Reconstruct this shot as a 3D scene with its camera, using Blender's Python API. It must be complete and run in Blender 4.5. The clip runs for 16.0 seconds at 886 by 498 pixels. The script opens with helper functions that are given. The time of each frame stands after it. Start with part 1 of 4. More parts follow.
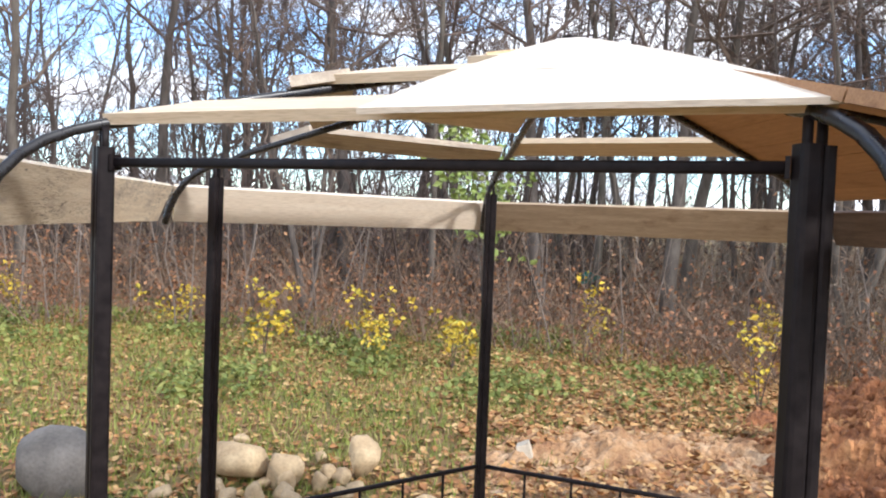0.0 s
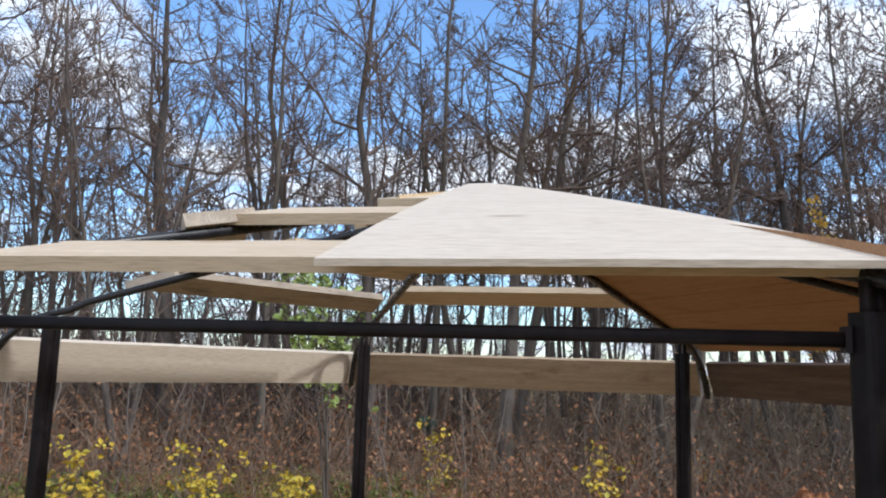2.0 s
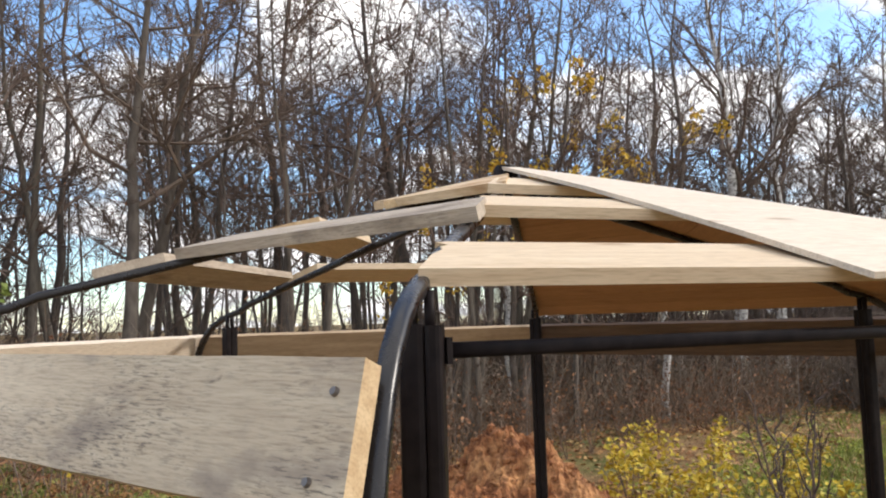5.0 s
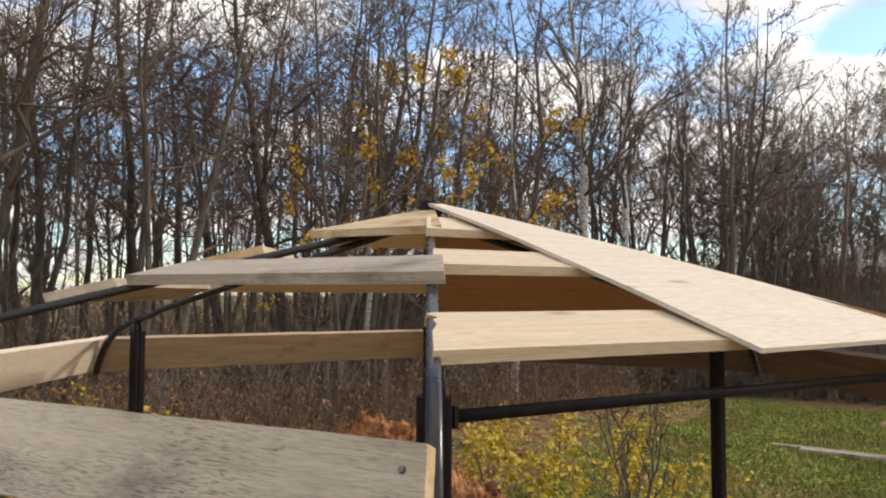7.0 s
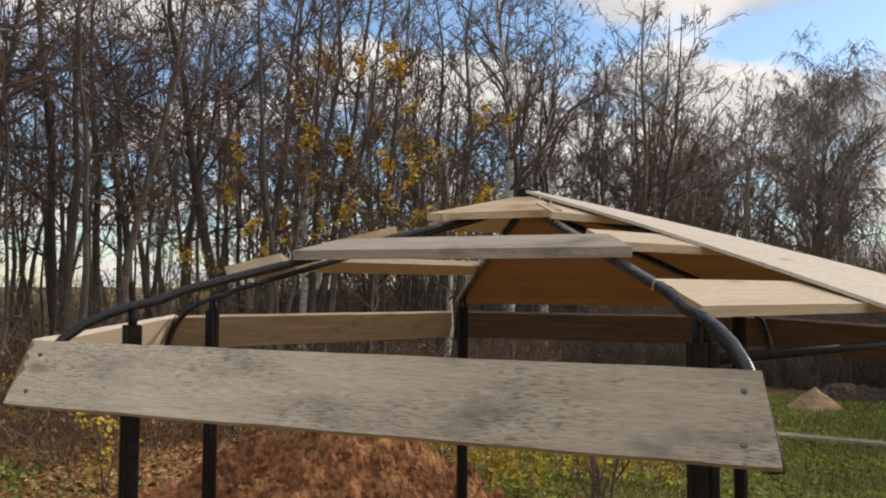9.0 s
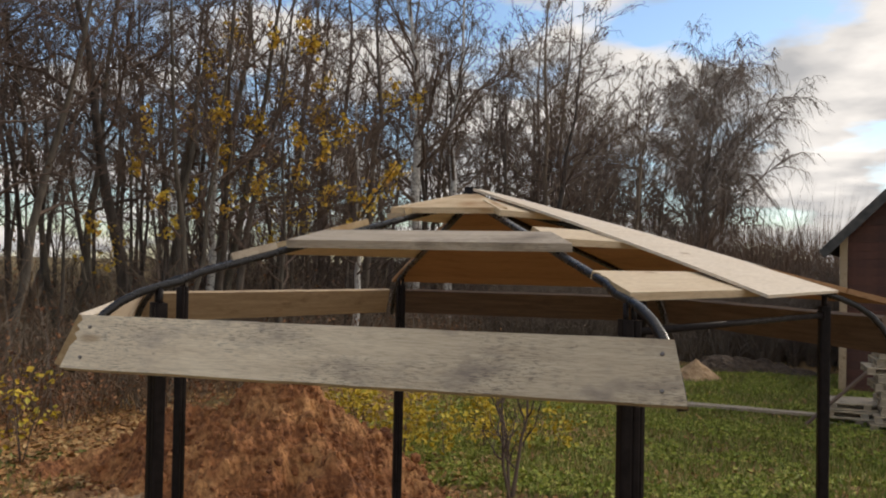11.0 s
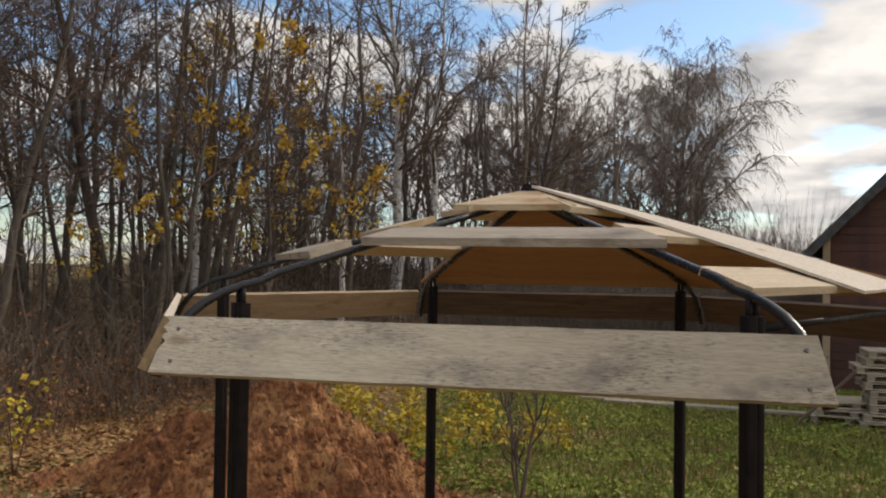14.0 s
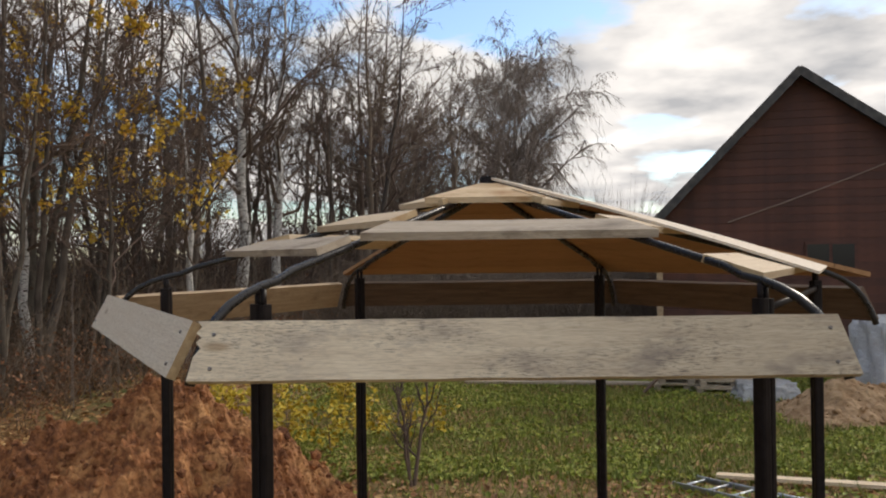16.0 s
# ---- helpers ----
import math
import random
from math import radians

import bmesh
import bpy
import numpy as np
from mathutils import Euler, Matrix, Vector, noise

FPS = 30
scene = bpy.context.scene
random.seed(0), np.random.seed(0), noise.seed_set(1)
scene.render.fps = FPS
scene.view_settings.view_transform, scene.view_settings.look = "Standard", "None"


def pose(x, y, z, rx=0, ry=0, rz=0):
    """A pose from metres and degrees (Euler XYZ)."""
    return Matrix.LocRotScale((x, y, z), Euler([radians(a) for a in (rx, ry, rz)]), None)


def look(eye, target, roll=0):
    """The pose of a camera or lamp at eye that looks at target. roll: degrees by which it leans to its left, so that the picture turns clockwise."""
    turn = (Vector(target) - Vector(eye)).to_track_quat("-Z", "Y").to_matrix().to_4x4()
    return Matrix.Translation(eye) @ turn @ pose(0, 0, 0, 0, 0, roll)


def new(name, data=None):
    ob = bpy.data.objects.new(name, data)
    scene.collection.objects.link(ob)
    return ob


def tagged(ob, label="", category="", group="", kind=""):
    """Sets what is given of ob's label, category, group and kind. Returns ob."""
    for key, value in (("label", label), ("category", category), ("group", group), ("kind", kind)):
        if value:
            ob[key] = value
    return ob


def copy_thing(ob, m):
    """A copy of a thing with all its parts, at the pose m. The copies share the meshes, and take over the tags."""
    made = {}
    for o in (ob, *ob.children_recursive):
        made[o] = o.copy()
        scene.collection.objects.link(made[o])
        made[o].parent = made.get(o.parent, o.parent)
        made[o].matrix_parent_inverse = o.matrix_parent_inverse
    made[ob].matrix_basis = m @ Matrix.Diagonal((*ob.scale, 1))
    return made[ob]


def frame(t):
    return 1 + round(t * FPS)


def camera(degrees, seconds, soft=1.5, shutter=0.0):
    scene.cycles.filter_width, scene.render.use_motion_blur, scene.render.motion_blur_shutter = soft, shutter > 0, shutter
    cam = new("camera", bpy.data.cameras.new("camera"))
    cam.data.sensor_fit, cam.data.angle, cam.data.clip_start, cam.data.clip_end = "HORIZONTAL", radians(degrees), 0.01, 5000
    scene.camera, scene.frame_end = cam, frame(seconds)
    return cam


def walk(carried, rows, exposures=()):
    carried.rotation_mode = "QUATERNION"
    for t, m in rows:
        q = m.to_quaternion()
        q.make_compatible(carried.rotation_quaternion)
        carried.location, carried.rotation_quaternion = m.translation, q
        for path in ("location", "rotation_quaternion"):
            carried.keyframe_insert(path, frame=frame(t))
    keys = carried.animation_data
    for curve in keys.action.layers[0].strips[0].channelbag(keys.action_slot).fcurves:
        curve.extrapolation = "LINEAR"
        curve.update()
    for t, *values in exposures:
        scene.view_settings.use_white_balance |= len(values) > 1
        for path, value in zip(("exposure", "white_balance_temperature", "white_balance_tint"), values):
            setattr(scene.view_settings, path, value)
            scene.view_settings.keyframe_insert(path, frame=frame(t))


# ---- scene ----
cam = camera(58.30, 16.0, soft=2.05)
PATH = [
    (0, pose(-0.709, -2.682, 1.862, 87.810, -2.179, -6.202)),
    (0.5, pose(-0.735, -2.717, 1.889, 89.915, -1.782, -7.257)),
    (1, pose(-0.771, -2.721, 1.899, 92.019, -1.364, -8.187)),
    (1.5, pose(-0.811, -2.606, 1.893, 93.772, -2.072, -11.788)),
    (2, pose(-0.906, -2.338, 1.912, 98.340, -1.712, -18.920)),
    (2.5, pose(-1.116, -2.151, 1.904, 98.652, -0.667, -27.572)),
    (3, pose(-1.421, -2.010, 1.946, 97.723, -1.096, -28.605)),
    (3.5, pose(-1.575, -1.779, 1.912, 97.076, -0.688, -30.073)),
    (4, pose(-1.724, -1.545, 1.938, 96.835, -0.258, -34.443)),
    (4.5, pose(-1.927, -1.475, 1.964, 95.983, 1.370, -43.550)),
    (7, pose(-2.459, -1.407, 2.169, 93.250, -0.193, -61.136)),
    (7.5, pose(-2.471, -1.252, 2.109, 92.800, 0.806, -64.312)),
    (8, pose(-2.565, -1.076, 2.100, 92.842, 0.461, -66.339)),
    (10.5, pose(-3.573, -0.805, 2.134, 91.437, -1.467, -71.943)),
    (11, pose(-3.579, -0.809, 2.147, 91.003, -1.148, -75.260)),
    (11.5, pose(-3.623, -0.771, 2.172, 90.856, -1.236, -75.561)),
    (12, pose(-3.615, -0.763, 2.171, 90.761, -1.267, -75.374)),
    (12.5, pose(-3.572, -0.705, 2.173, 90.832, -1.417, -75.666)),
    (13, pose(-3.551, -0.621, 2.161, 90.825, -1.426, -75.925)),
    (13.5, pose(-3.573, -0.553, 2.151, 90.714, -1.478, -76.060)),
    (14, pose(-3.578, -0.404, 2.119, 91.309, -0.827, -77.380)),
    (14.5, pose(-3.594, -0.198, 2.118, 91.305, -0.750, -77.576)),
    (15, pose(-3.705, -0.016, 2.145, 91.469, -0.337, -79.434)),
    (15.5, pose(-3.750, 0.150, 2.153, 90.913, 0.652, -85.677)),
    (16, pose(-3.676, 0.178, 2.143, 90.358, 0.725, -89.446)),
]
EXPOSURES = [(0.0, 0.60, 5850, 12), (0.5, 0.04, 5650, 11), (1.0, -0.10, 5650, 10), (2.5, -0.12, 5650, 10), (4.0, 0.08, 6050, 11), (4.5, 0.10, 6250, 12), (7.0, -0.20, 6800, 12), (7.5, -0.60, 6800, 12), (8.0, -0.64, 6800, 12), (10.5, -0.48, 6850, 12), (11.0, -0.71, 6900, 12), (13.5, -0.65, 6900, 12), (14.2, -0.73, 6900, 12), (16.0, -0.59, 6850, 12)]
walk(cam, PATH, EXPOSURES)

# ---- world and sun ----
CLOUD_SHIFT = (1.6, 1.25, 0.0)
SUN_AZ, SUN_EL = 134.0, 33.0          # clockwise from +y, and above the horizon
sun_way = Vector((math.sin(radians(SUN_AZ)) * math.cos(radians(SUN_EL)), math.cos(radians(SUN_AZ)) * math.cos(radians(SUN_EL)), math.sin(radians(SUN_EL))))
world = bpy.data.worlds.new("sky")
scene.world = world
world.use_nodes = True
wn, wl = world.node_tree.nodes, world.node_tree.links
wn.clear()
sky = wn.new("ShaderNodeTexSky")
sky.sky_type = "NISHITA"
sky.sun_disc = False
sky.sun_elevation = radians(SUN_EL)
sky.sun_rotation = radians(SUN_AZ)
sky.air_density, sky.dust_density, sky.ozone_density = 1.0, 0.3, 3.0
wtc = wn.new("ShaderNodeTexCoord")


def wmath(op, a, b=None):
    k = wn.new("ShaderNodeMath")
    k.operation = op
    for sock, v in zip(k.inputs, (a, b)):
        if isinstance(v, (int, float)):
            sock.default_value = v
        elif v is not None:
            wl.new(v, sock)
    return k.outputs[0]


# clouds lie on a high level sheet, so they flatten towards the horizon
wsep = wn.new("ShaderNodeSeparateXYZ")
wl.new(wtc.outputs["Generated"], wsep.inputs[0])
far_off = wmath("ADD", wmath("MAXIMUM", wsep.outputs["Z"], 0.0), 0.16)
wflat = wn.new("ShaderNodeCombineXYZ")
wl.new(wmath("DIVIDE", wsep.outputs["X"], far_off), wflat.inputs[0])
wl.new(wmath("DIVIDE", wsep.outputs["Y"], far_off), wflat.inputs[1])
wmap = wn.new("ShaderNodeMapping")
wmap.inputs["Location"].default_value = CLOUD_SHIFT
wl.new(wflat.outputs["Vector"], wmap.inputs["Vector"])
cn = wn.new("ShaderNodeTexNoise")
cn.inputs["Scale"].default_value, cn.inputs["Detail"].default_value, cn.inputs["Roughness"].default_value = 1.25, 7.0, 0.52
wl.new(wmap.outputs["Vector"], cn.inputs["Vector"])
# clearer to the north
cover = wmath("SUBTRACT", cn.outputs["Fac"], wmath("MULTIPLY", wsep.outputs["Y"], 0.09))
cr = wn.new("ShaderNodeValToRGB")
cr.color_ramp.elements[0].position, cr.color_ramp.elements[1].position = 0.42, 0.50
wl.new(cover, cr.inputs["Fac"])
cn2 = wn.new("ShaderNodeTexNoise")
cn2.inputs["Scale"].default_value, cn2.inputs["Detail"].default_value = 2.6, 6.0
wl.new(wmap.outputs["Vector"], cn2.inputs["Vector"])
cc = wn.new("ShaderNodeValToRGB")
cc.color_ramp.elements[0].position, cc.color_ramp.elements[1].position = 0.35, 0.65
cc.color_ramp.elements[0].color, cc.color_ramp.elements[1].color = (5.4, 5.6, 5.9, 1), (11.5, 11.3, 11.0, 1)
wl.new(cn2.outputs["Fac"], cc.inputs["Fac"])
deep = wn.new("ShaderNodeMixRGB")
deep.blend_type = "MULTIPLY"
deep.inputs["Fac"].default_value = 1.0
deep.inputs["Color2"].default_value = (1.85, 1.9, 1.88, 1)
wl.new(sky.outputs["Color"], deep.inputs["Color1"])
wm = wn.new("ShaderNodeMixRGB")
wl.new(cr.outputs["Color"], wm.inputs["Fac"])
wl.new(deep.outputs["Color"], wm.inputs["Color1"])
wl.new(cc.outputs["Color"], wm.inputs["Color2"])
bg = wn.new("ShaderNodeBackground")
bg.inputs["Strength"].default_value = 0.145
wl.new(wm.outputs["Color"], bg.inputs["Color"])
wl.new(bg.outputs["Background"], wn.new("ShaderNodeOutputWorld").inputs["Surface"])

sun = new("sun", bpy.data.lights.new("sun", "SUN"))
sun.data.energy, sun.data.angle, sun.data.color = 2.6, radians(5.0), (1.0, 0.93, 0.82)
sun.matrix_world = look(sun_way * 40, (0, 0, 0))


# ---- materials ----
def mat(name, base, rough=0.7, metal=0.0):
    m = bpy.data.materials.new(name)
    m.use_nodes = True
    b = m.node_tree.nodes["Principled BSDF"]
    b.inputs["Base Color"].default_value = (*base, 1)
    b.inputs["Roughness"].default_value = rough
    b.inputs["Metallic"].default_value = metal
    return m, m.node_tree.nodes, m.node_tree.links, b


def ramp(nodes, stops):
    r = nodes.new("ShaderNodeValToRGB")
    e = r.color_ramp.elements
    while len(e) < len(stops):
        e.new(0.5)
    for k, (p, c) in zip(e, stops):
        k.position, k.color = p, (*c, 1)
    return r


def noise_at(nodes, links, scale, detail=4.0, stretch=(1, 1, 1), space="Object", rough=0.55):
    tc = nodes.new("ShaderNodeTexCoord")
    mp = nodes.new("ShaderNodeMapping")
    mp.inputs["Scale"].default_value = stretch
    links.new(tc.outputs[space], mp.inputs["Vector"])
    n = nodes.new("ShaderNodeTexNoise")
    n.inputs["Scale"].default_value, n.inputs["Detail"].default_value, n.inputs["Roughness"].default_value = scale, detail, rough
    links.new(mp.outputs["Vector"], n.inputs["Vector"])
    return n


def bump(nodes, links, b, source, strength, distance=0.01):
    k = nodes.new("ShaderNodeBump")
    k.inputs["Strength"].default_value, k.inputs["Distance"].default_value = strength, distance
    links.new(source, k.inputs["Height"])
    links.new(k.outputs["Normal"], b.inputs["Normal"])


def blend(nodes, links, a, b, fac, mode="MIX"):
    x = nodes.new("ShaderNodeMixRGB")
    x.blend_type = mode
    for sock, v in ((x.inputs["Fac"], fac), (x.inputs["Color1"], a), (x.inputs["Color2"], b)):
        if isinstance(v, (int, float)):
            sock.default_value = v
        elif isinstance(v, tuple):
            sock.default_value = (*v, 1)
        else:
            links.new(v, sock)
    return x.outputs["Color"]


def wood(name, dark, light, stain, stain_at=(0.55, 0.75), rough=0.75, weather=0.0, greyer=0.0):
    """Sawn boards: grain along the board's own x, broad stains, a tone of its own for each board; weather adds grey dashes in patches."""
    m, n, l, b = mat(name, light, rough)
    grain = noise_at(n, l, 9, 6, (0.30, 5, 5), rough=0.6)
    fine = noise_at(n, l, 45, 4, (0.5, 6, 6))
    g = ramp(n, [(0.28, dark), (0.66, light)])
    l.new(grain.outputs["Fac"], g.inputs["Fac"])
    f = ramp(n, [(0.35, (0.72, 0.69, 0.66)), (0.55, (1, 1, 1))])
    l.new(fine.outputs["Fac"], f.inputs["Fac"])
    c = blend(n, l, g.outputs["Color"], f.outputs["Color"], 0.7, "MULTIPLY")
    blot = noise_at(n, l, 4.0, 6, (1, 2.2, 2.2), rough=0.62)
    br = ramp(n, [(stain_at[0], (0, 0, 0)), (stain_at[1], (1, 1, 1))])
    l.new(blot.outputs["Fac"], br.inputs["Fac"])
    c = blend(n, l, c, stain, br.outputs["Color"])
    if weather:
        dash = noise_at(n, l, 48, 4, (0.7, 6, 6), rough=0.7)
        dr = ramp(n, [(0.52, (0, 0, 0)), (0.59, (1, 1, 1))])
        l.new(dash.outputs["Fac"], dr.inputs["Fac"])
        where = noise_at(n, l, 3.4, 5, (1, 1.7, 1.7))
        wr = ramp(n, [(0.40, (0, 0, 0)), (0.62, (weather, weather, weather))])
        l.new(where.outputs["Fac"], wr.inputs["Fac"])
        both = blend(n, l, dr.outputs["Color"], wr.outputs["Color"], 1.0, "MULTIPLY")
        c = blend(n, l, c, (0.17, 0.145, 0.125), both)
        spot = noise_at(n, l, 17, 2, (1.2, 1.6, 1.6))
        sr = ramp(n, [(0.71, (0, 0, 0)), (0.77, (weather, weather, weather))])
        l.new(spot.outputs["Fac"], sr.inputs["Fac"])
        c = blend(n, l, c, (0.14, 0.11, 0.09), sr.outputs["Color"])
    if greyer:
        # one end has lain in the wet and gone grey, with a ragged border
        gx = n.new("ShaderNodeTexCoord")
        sx_ = n.new("ShaderNodeSeparateXYZ")
        l.new(gx.outputs["Object"], sx_.inputs[0])
        rag = noise_at(n, l, 2.6, 5, (1, 3, 3))
        ma = n.new("ShaderNodeMath")
        ma.operation = "ADD"
        l.new(sx_.outputs["X"], ma.inputs[0])
        l.new(rag.outputs["Fac"], ma.inputs[1])
        er = ramp(n, [(0.20, (0, 0, 0)), (0.95, (greyer, greyer, greyer))])
        l.new(ma.outputs["Value"], er.inputs["Fac"])
        c = blend(n, l, c, (0.66, 0.645, 0.63), er.outputs["Color"], "MULTIPLY")
    knots = n.new("ShaderNodeTexVoronoi")
    tc = n.new("ShaderNodeTexCoord")
    mp = n.new("ShaderNodeMapping")
    mp.inputs["Scale"].default_value = (2.2, 7.0, 7.0)
    l.new(tc.outputs["Object"], mp.inputs["Vector"])
    l.new(mp.outputs["Vector"], knots.inputs["Vector"])
    knots.inputs["Scale"].default_value = 1.0
    kr = ramp(n, [(0.05, (0.45, 0.34, 0.24)), (0.12, (1, 1, 1))])
    l.new(knots.outputs["Distance"], kr.inputs["Fac"])
    c = blend(n, l, c, kr.outputs["Color"], 0.7, "MULTIPLY")
    oi = n.new("ShaderNodeObjectInfo")
    tone = ramp(n, [(0.0, (0.84, 0.81, 0.78)), (1.0, (1.0, 1.0, 1.0))])
    l.new(oi.outputs["Random"], tone.inputs["Fac"])
    l.new(blend(n, l, c, tone.outputs["Color"], 1.0, "MULTIPLY"), b.inputs["Base Color"])
    bump(n, l, b, grain.outputs["Fac"], 0.35, 0.004)
    return m


PINE = wood("fresh pine", (0.68, 0.53, 0.36), (0.80, 0.67, 0.49), (0.58, 0.42, 0.26), (0.58, 0.82))
PALE = wood("pale sawn sheet", (0.76, 0.65, 0.52), (0.82, 0.73, 0.61), (0.70, 0.60, 0.48), (0.6, 0.85))
GREYWOOD = wood("weathered pine", (0.68, 0.56, 0.41), (0.87, 0.76, 0.58), (0.39, 0.33, 0.275), (0.53, 0.72), weather=0.8, greyer=0.85)
BATTEN = wood("grey dirty batten", (0.40, 0.33, 0.255), (0.56, 0.475, 0.375), (0.20, 0.155, 0.115), (0.54, 0.74), weather=0.5)
STAINED = wood("orange stained pine", (0.62, 0.44, 0.25), (0.78, 0.62, 0.42), (0.40, 0.22, 0.09), (0.46, 0.66))
# the same pine, coloured orange brown for the warm shade beneath the roof
SHADESHEATH = wood("pine roof boards in warm orange shade", (0.36, 0.19, 0.085), (0.47, 0.26, 0.12), (0.27, 0.13, 0.05), (0.55, 0.8))
# pine taken browner: part of this tone is painted shade, the stains are not
SHADETAN = wood("brownish pine with shade in its tone", (0.37, 0.265, 0.165), (0.52, 0.39, 0.255), (0.22, 0.14, 0.08), (0.56, 0.72))
ENDGRAIN = wood("fresh sawn end grain", (0.50, 0.35, 0.19), (0.66, 0.50, 0.30), (0.42, 0.27, 0.13), (0.55, 0.75))
# dark boards, made darker still by shade put into the colour
SHADEWOOD = wood("old dark boards deepened with shade", (0.10, 0.062, 0.042), (0.19, 0.125, 0.085), (0.07, 0.045, 0.032))
OLDWOOD = wood("old grey planks", (0.30, 0.24, 0.18), (0.50, 0.42, 0.33), (0.16, 0.13, 0.10))

IRON, n, l, b = mat("black painted steel", (0.012, 0.011, 0.013), 0.5)
b.inputs["Specular IOR Level"].default_value = 0.14
nz = noise_at(n, l, 35, 5)
cr_ = ramp(n, [(0.3, (0.008, 0.006, 0.007)), (0.7, (0.020, 0.015, 0.015))])
l.new(nz.outputs["Fac"], cr_.inputs["Fac"])
l.new(cr_.outputs["Color"], b.inputs["Base Color"])
rr_ = ramp(n, [(0.3, (0.36, 0.36, 0.36)), (0.75, (0.6, 0.6, 0.6))])
l.new(nz.outputs["Fac"], rr_.inputs["Fac"])
l.new(rr_.outputs["Color"], b.inputs["Roughness"])
bump(n, l, b, nz.outputs["Fac"], 0.15, 0.002)

GLOSS, n, l, b = mat("glossy black paint", (0.012, 0.011, 0.013), 0.27)
b.inputs["Specular IOR Level"].default_value = 0.5
nz = noise_at(n, l, 30, 4)
cr_ = ramp(n, [(0.3, (0.2, 0.2, 0.2)), (0.75, (0.4, 0.4, 0.4))])
l.new(nz.outputs["Fac"], cr_.inputs["Fac"])
l.new(cr_.outputs["Color"], b.inputs["Roughness"])

SCREW, n, l, b = mat("zinc screw", (0.22, 0.20, 0.19), 0.5, 1.0)
ALU, n, l, b = mat("dull aluminium", (0.52, 0.56, 0.62), 0.4, 0.9)


def bark(name, dark, light, scale=9.0):
    m, n, l, b = mat(name, light, 0.9)
    z = noise_at(n, l, scale, 6, (1, 1, 0.25))
    c = ramp(n, [(0.3, dark), (0.68, light)])
    l.new(z.outputs["Fac"], c.inputs["Fac"])
    oi = n.new("ShaderNodeObjectInfo")
    tone = ramp(n, [(0.0, (0.62, 0.60, 0.60)), (0.5, (0.95, 0.9, 0.85)), (1.0, (1.0, 1.0, 0.9))])
    l.new(oi.outputs["Random"], tone.inputs["Fac"])
    l.new(blend(n, l, c.outputs["Color"], tone.outputs["Color"], 1.0, "MULTIPLY"), b.inputs["Base Color"])
    bump(n, l, b, z.outputs["Fac"], 0.6, 0.03)
    return m


BARK = bark("grey brown bark", (0.065, 0.055, 0.049), (0.165, 0.144, 0.128))
TWIG = bark("dark twigs", (0.10, 0.074, 0.062), (0.21, 0.155, 0.13), 3.0)
# bark lightened so its colour carries the haze of the distance
HAZETWIG = bark("far twigs paled with haze", (0.25, 0.205, 0.175), (0.41, 0.35, 0.305), 1.0)
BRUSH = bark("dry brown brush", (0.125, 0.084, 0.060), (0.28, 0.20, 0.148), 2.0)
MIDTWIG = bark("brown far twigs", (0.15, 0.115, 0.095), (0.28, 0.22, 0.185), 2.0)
PALESTEM = bark("pale grey shoots", (0.24, 0.20, 0.165), (0.42, 0.36, 0.31), 2.0)
HEDGE = bark("dull grey brown brush", (0.125, 0.100, 0.082), (0.26, 0.215, 0.175), 2.0)

BIRCH, n, l, b = mat("birch bark", (0.6, 0.58, 0.54), 0.7)
z1 = noise_at(n, l, 7, 5, (1, 1, 3.5))
c1 = ramp(n, [(0.38, (0.06, 0.055, 0.05)), (0.46, (0.60, 0.585, 0.56)), (0.8, (0.78, 0.76, 0.73))])
l.new(z1.outputs["Fac"], c1.inputs["Fac"])
l.new(c1.outputs["Color"], b.inputs["Base Color"])


def leafy(name, stops, rough=0.7):
    """Leaves: each one takes a tone of its own."""
    m, n, l, b = mat(name, stops[0][1], rough)
    ge = n.new("ShaderNodeNewGeometry")
    c = ramp(n, stops)
    l.new(ge.outputs["Random Per Island"], c.inputs["Fac"])
    l.new(c.outputs["Color"], b.inputs["Base Color"])
    b.inputs["Subsurface Weight"].default_value = 0.0
    return m


LITTER = leafy("fallen leaves", [(0.0, (0.17, 0.075, 0.03)), (0.35, (0.33, 0.15, 0.05)), (0.62, (0.44, 0.235, 0.08)), (0.85, (0.56, 0.38, 0.17)), (1.0, (0.24, 0.12, 0.05))])
YELLOW = leafy("yellow leaves", [(0.0, (0.42, 0.28, 0.02)), (0.5, (0.62, 0.44, 0.03)), (1.0, (0.45, 0.40, 0.06))])
GOLD = leafy("golden leaves", [(0.0, (0.52, 0.32, 0.03)), (0.6, (0.75, 0.52, 0.05)), (1.0, (0.6, 0.3, 0.04))])
RUST = leafy("rusty leaves", [(0.0, (0.16, 0.065, 0.030)), (0.6, (0.29, 0.13, 0.058)), (1.0, (0.38, 0.20, 0.095))])
DARKLEAF = leafy("dry dark leaves", [(0.0, (0.05, 0.03, 0.02)), (1.0, (0.14, 0.08, 0.045))])
GRASS = leafy("grass", [(0.0, (0.11, 0.15, 0.022)), (0.5, (0.20, 0.24, 0.038)), (0.82, (0.30, 0.31, 0.07)), (1.0, (0.40, 0.31, 0.13))])
HERB = leafy("green herbs", [(0.0, (0.09, 0.12, 0.022)), (0.6, (0.18, 0.21, 0.045)), (1.0, (0.30, 0.29, 0.08))])
CLOVER = leafy("lawn clover", [(0.0, (0.14, 0.18, 0.018)), (0.6, (0.30, 0.35, 0.04)), (0.9, (0.44, 0.43, 0.08)), (1.0, (0.40, 0.28, 0.08))])
